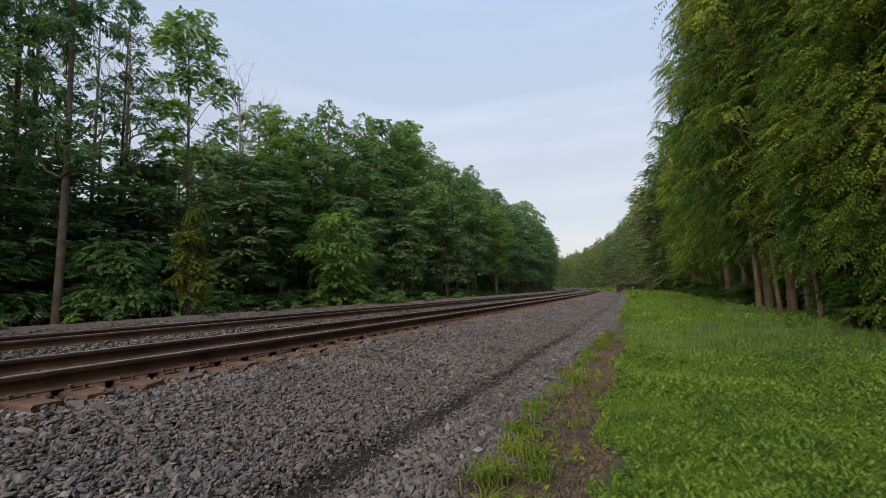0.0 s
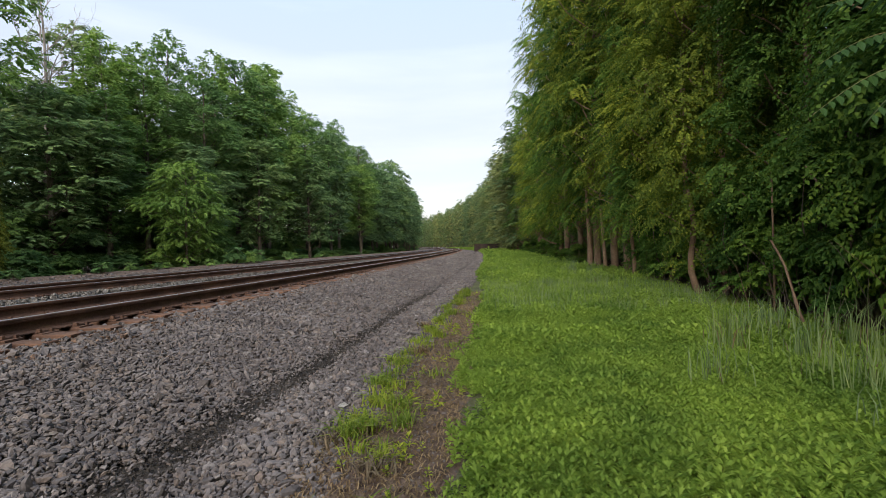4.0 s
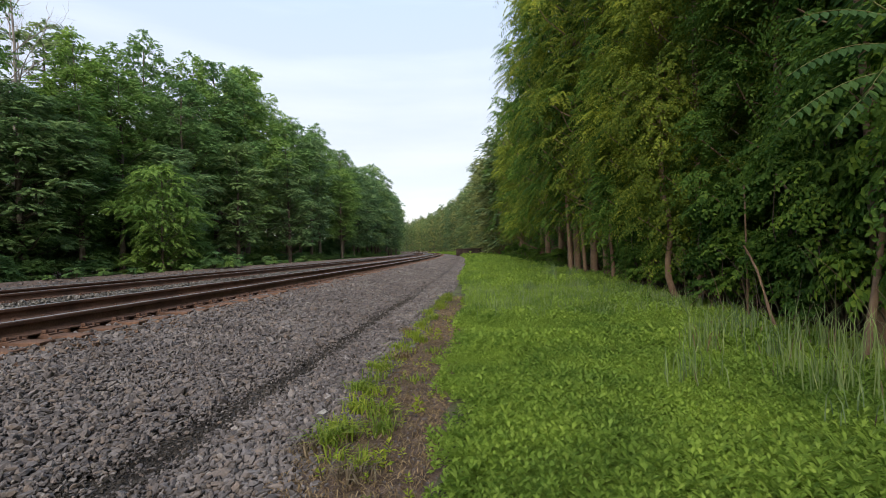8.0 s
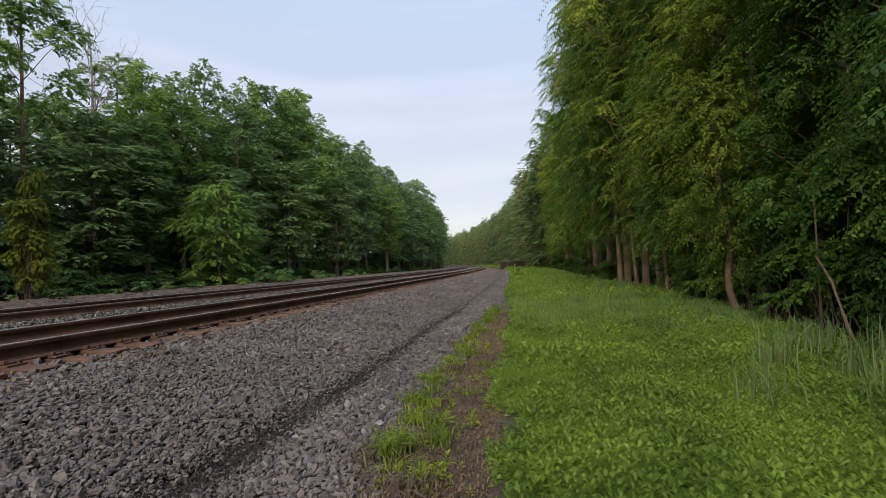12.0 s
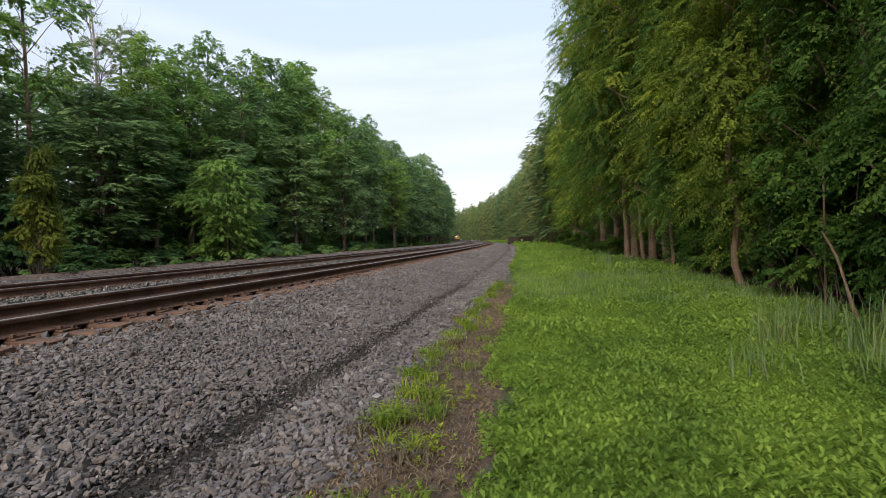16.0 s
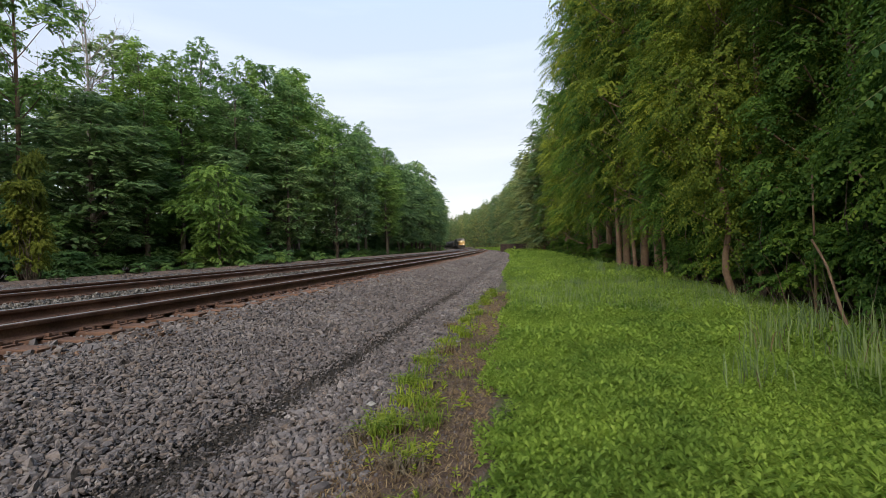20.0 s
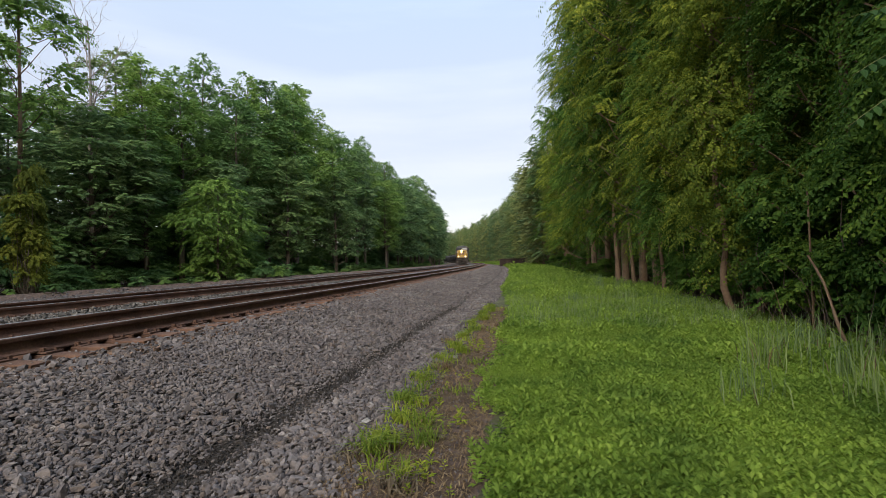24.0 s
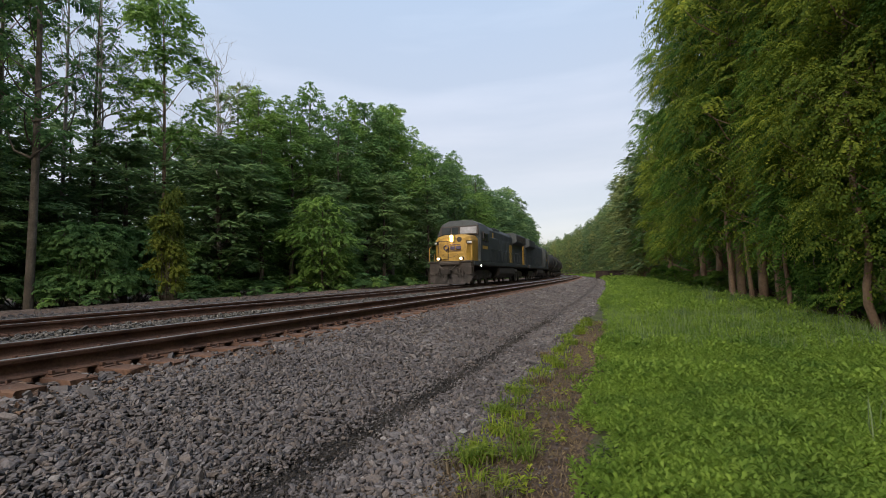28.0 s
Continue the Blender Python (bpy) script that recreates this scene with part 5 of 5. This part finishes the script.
    emblem = part("emblem", pipe(ring, 0.045), BLUE_BAR, nose, "dark blue ring-shaped emblem")
    for x0, x1, z0, z1 in ((-0.12, 0.2, 2.4, 2.62), (0.27, 0.62, 2.4, 2.62), (-0.6, 0.62, 2.3, 2.33), (-0.2, 0.6, 2.7, 2.74)):
        part("stroke", box(x0, x1, F + 0.51, F + 0.55, z0, z1, 0.01), BLUE_BAR, emblem)
    part("grab_rail", pipe([(-1.0, F + 0.42, 2.1), (-1.0, F + 0.38, 2.14), (1.0, F + 0.38, 2.14), (1.0, F + 0.42, 2.1)], 0.018), YELLOW, nose)
    part("platform", box(-1.45, 1.45, F + 0.05, F + 0.7, 1.56, 1.63, 0.01), PLOW_GREY, t)
    for x in (-1.1, -0.55, 0.55, 1.1):
        part("stanchion", pipe([(x, F + 0.1, 1.6), (x, F + 0.1, 2.1)], 0.018), YELLOW, t)
    part("chain", pipe([(-0.55, F + 0.1, 2.05), (-0.3, F + 0.1, 1.9), (0, F + 0.1, 1.86), (0.3, F + 0.1, 1.9), (0.55, F + 0.1, 2.05)], 0.012), PLOW_GREY, t)
    part("cooling_unit", box(-0.5, 0.5, F + 3.2, F + 4.3, 4.5, 4.62, 0.04), ROOF_GREY, t)
    for sx in (-1, 1):
        corner = pose(sx * 1.15, F + 0.7, 2.86, 0, 0, sx * 45)
        board = box(-0.2, 0.2, -0.05, 0.05, -0.1, 0.1, 0.02)
        bmesh.ops.transform(board, matrix=corner, verts=board.verts[:])
        nb = part("number_board", board, STEEL_DARK, nose)
        for q in range(4):
            bar = box(-0.16 + q * 0.085, -0.1 + q * 0.085, -0.07, -0.045, -0.06, 0.06, 0.0)
            bmesh.ops.transform(bar, matrix=corner, verts=bar.verts[:])
            part("numeral_bar", bar, WHITE_BAR, nb)
    hl = part("headlight_housing", box(-0.16, 0.16, F + 0.48, F + 0.8, 2.88, 3.38, 0.04), YELLOW, nose)
    glow = LAMP if lit else WINDOW
    for z in (3.02, 3.24):
        part("headlight", disc((0, F + 0.475, z), 0.1, 0.06, 'y'), glow, hl, "glowing warm headlight" if lit else "")
    part("bell_port", disc((0.5, F + 0.6, 3.06), 0.17, 0.08, 'y', 20, 0.02), STEEL_DARK, nose)
    for x in (-0.78, 0.78):
        dl = part("ditch_light", disc((x, F + 0.12, 1.78), 0.14, 0.22, 'y', 20, 0.02), STEEL_DARK, t)
        part("lens", disc((x, F - 0.005, 1.78), 0.065, 0.03, 'y'), glow, dl, "glowing warm lamp" if lit else "")
    # cab
    c0, c1 = F + 2.1, F + 5.0
    sec = [(-1.53, 1.62), (-1.53, 3.7), (-1.3, 4.28), (-0.8, 4.52), (0.8, 4.52), (1.3, 4.28), (1.53, 3.7), (1.53, 1.62)]
    cab = part("cab", loft(sec, c0, c1, 0.04), NAVY, t)
    for v in cab.data.vertices:
        if v.co.y < c0 + 0.3 and v.co.z > 3.6:
            v.co.y += (v.co.z - 3.4) * 0.25
    part("roof_panel", loft([(-1.28, 4.3), (-0.8, 4.535), (0.8, 4.535), (1.28, 4.3), (0.8, 4.55), (-0.8, 4.55)], c0 + 0.4, c1 - 0.1), ROOF_GREY, cab)
    band = part("windshield_band", box(-1.4, 1.4, c0 - 0.02, c0 + 0.1, 3.46, 4.14, 0.02), STEEL_DARK, cab)
    for v in band.data.vertices:
        v.co.y += max(0, v.co.z - 3.5) * 0.25 - 0.005
    for x0, x1 in ((-1.25, -0.62), (-0.5, -0.06), (0.1, 1.28)):
        fr = part("windshield", box(x0 - 0.04, x1 + 0.04, c0 + 0.02, c0 + 0.08, 3.5, 4.08, 0.02), STEEL_DARK, cab)
        # the lit unit's right pane has its sky reflection as a pale colour
        part("pane", box(x0, x1, c0 - 0.015, c0 + 0.03, 3.55, 4.03, 0.01), SKY_PANE if x0 > 0 and lit else WINDOW, fr, "pale pane with sky reflection painted in" if x0 > 0 and lit else "")
        for o in (fr, *fr.children):
            for v in o.data.vertices:
                v.co.y += max(0, v.co.z - 3.5) * 0.25 - 0.06
    for sx in (-1, 1):
        for y0, y1 in ((c0 + 0.5, c0 + 1.2), (c0 + 1.35, c0 + 2.15)):
            fr = part("side_window", box(min(sx * 1.5, sx * 1.56), max(sx * 1.5, sx * 1.56), y0 - 0.05, y1 + 0.05, 3.0, 3.68, 0.02), STEEL_DARK, cab)
            part("pane", box(min(sx * 1.54, sx * 1.575), max(sx * 1.54, sx * 1.575), y0, y1, 3.05, 3.62, 0.01), WINDOW, fr)
        part("mirror", box(sx * 1.66 - 0.03, sx * 1.66 + 0.03, c0 + 0.3, c0 + 0.4, 3.2, 3.7, 0.01), PLOW_GREY, cab)
        part("cab_door", box(min(sx * 1.51, sx * 1.55), max(sx * 1.51, sx * 1.55), c0 + 2.3, c0 + 2.85, 1.75, 3.7, 0.02), NAVY, cab)
        part("marking_bar", box(min(sx * 1.53, sx * 1.545), max(sx * 1.53, sx * 1.545), c0 + 0.6, c0 + 2.0, 2.5, 2.72, 0.0), YELLOW, cab)
        # walkway rails
        for q in range(11):
            y = c1 + 0.3 + q * 1.3
            part("rail_post", pipe([(sx * 1.47, y, 1.6), (sx * 1.47, y, 2.62)], 0.02), NAVY, t)
        part("walkway_rail", pipe([(sx * 1.47, c1 + 0.2, 2.62), (sx * 1.47, 10.4, 2.62)], 0.022), NAVY, t)
    # long hood
    hood = part("long_hood", loft([(-1.05, 1.62), (-1.05, 4.15), (-0.8, 4.48), (0.8, 4.48), (1.05, 4.15), (1.05, 1.62)], c1, 10.0, 0.03), NAVY, t)
    for q in range(9):
        y = c1 + 0.5 + q * 1.05
        for sx in (-1, 1):
            part("hood_door", box(min(sx * 1.04, sx * 1.075), max(sx * 1.04, sx * 1.075), y, y + 0.95, 1.8, 3.6, 0.015), NAVY, hood)
    part("inverter_cabinet", box(0.9, 1.45, c1 + 0.05, c1 + 2.3, 1.62, 3.5, 0.04), NAVY, t)
    part("stripe", box(1.06, 1.085, c1 + 2.6, c1 + 2.85, 1.7, 4.0, 0.0), YELLOW, hood)
    part("radiator", loft([(-0.9, 3.5), (-1.5, 3.75), (-1.5, 4.45), (-1.2, 4.65), (1.2, 4.65), (1.5, 4.45), (1.5, 3.75), (0.9, 3.5)], 4.6, 9.9, 0.03), NAVY, t)
    for q in range(10):
        part("grille_slat", box(1.495, 1.525, 4.9 + q * 0.46, 5.2 + q * 0.46, 3.85, 4.4, 0.01), STEEL_DARK, t)
    part("yellow_panel", box(1.04, 1.09, 3.2, 4.4, 1.75, 3.4, 0.02), YELLOW, hood)
    part("exhaust_stack", box(-0.4, 0.4, 0.6, 1.6, 4.3, 4.62, 0.04), STEEL_DARK, t)
    part("air_intake", box(-0.98, 0.98, -2.6, -0.4, 3.9, 4.5, 0.06), NAVY, t)
    part("horn", pipe([(0.2, -4.6, 4.45), (0.2, -4.6, 4.75), (0.2, -5.1, 4.75)], 0.05), STEEL_DARK, t)
    # rear end, tank, bogies
    part("rear_end", box(-0.9, 0.9, 9.95, 10.35, 1.62, 3.9, 0.06), YELLOW, t, "yellow rear panel")
    part("rear_coupler", box(-0.16, 0.16, 10.6, 11.4, 0.78, 1.04, 0.05), STEEL_DARK, t)
    part("fuel_tank", loft([(-1.45, 1.25), (-1.5, 0.75), (-1.1, 0.38), (1.1, 0.38), (1.5, 0.75), (1.45, 1.25)], -2.9, 3.2, 0.05), STEEL_DARK, t)
    part("air_reservoir", disc((1.3, 3.9, 1.0), 0.2, 1.2, 'y', 16, 0.05), STEEL_DARK, t)
    part("step_light", disc((1.54, F + 2.2, 1.3), 0.05, 0.03, 'x', 12), LAMP_SMALL if lit else STEEL_DARK, t)
    truck(t, -6.6, (-1.9, 0.0, 1.9))
    truck(t, 6.6, (-1.9, 0.0, 1.9))
    return t


def tank_car(m):
    """A black tank car on two bogies, 16 m over its couplers."""
    t = thing("tank_car", m, "black cylindrical tank car with a grimy shell", "tank car", "train")
    part("tank", disc((0, 0, 2.75), 1.48, 14.6, 'y', 36, 0.35), TANK_BLACK, t)
    part("centre_sill", box(-0.3, 0.3, -7.9, 7.9, 0.85, 1.25, 0.03), STEEL_DARK, t)
    part("dome", disc((0, 0, 4.3), 0.45, 0.5, 'z', 20, 0.05), TANK_BLACK, t)
    part("platform", box(-0.9, 0.9, -1.3, 1.3, 4.22, 4.28, 0.01), STEEL_DARK, t)
    for sx in (-1, 1):
        part("platform_rail", pipe([(sx * 0.9, -1.3, 4.25), (sx * 0.9, -1.3, 4.9), (sx * 0.9, 1.3, 4.9), (sx * 0.9, 1.3, 4.25)], 0.025), STEEL_DARK, t)
        part("ladder", pipe([(sx * 1.55, 0.3, 1.2), (sx * 1.55, 0.3, 3.0), (sx * 0.95, 0.3, 4.2)], 0.03), STEEL_DARK, t)
        part("end_platform", box(-1.4, 1.4, sx * 7.3 - 0.35, sx * 7.3 + 0.35, 1.15, 1.22, 0.01), STEEL_DARK, t)
    part("coupler", box(-0.15, 0.15, -8.3, -7.7, 0.78, 1.04, 0.04), STEEL_DARK, t)
    truck(t, -5.6, (-0.88, 0.88))
    truck(t, 5.6, (-0.88, 0.88))
    return t


SPEED = 21.5
NOSE_END = 28.75     # where the nose stands along the line when the clip ends


def on_line(s):
    p = place(TRACK_FAR, s, RAIL_Z)
    return pose(p.x, p.y, p.z, 0, 0, bearing(s))


TRAIN = [(locomotive(on_line(40), "dark blue freight locomotive with a yellow nose and lit headlights", True), 11.0),
         (locomotive(on_line(62), "second dark blue freight locomotive coupled backwards behind the first", False), 33.4)]
TURNED = TRAIN[1][0]
first = tank_car(on_line(90))
TRAIN.append((first, 53.2))
for q in range(1, 9):
    TRAIN.append((copy_thing(first, on_line(90 + q * 16.9)), 53.2 + q * 16.9))


def motions():
    """The train runs round the curve towards the camera at an even pace."""
    for vehicle, behind in TRAIN:
        turn = pose(0, 0, 0, 0, 0, 180 if vehicle == TURNED else 0)
        walk(vehicle, [(t, on_line(NOSE_END + behind + SPEED * (28.0 - t)) @ turn) for t in range(29)])


motions()
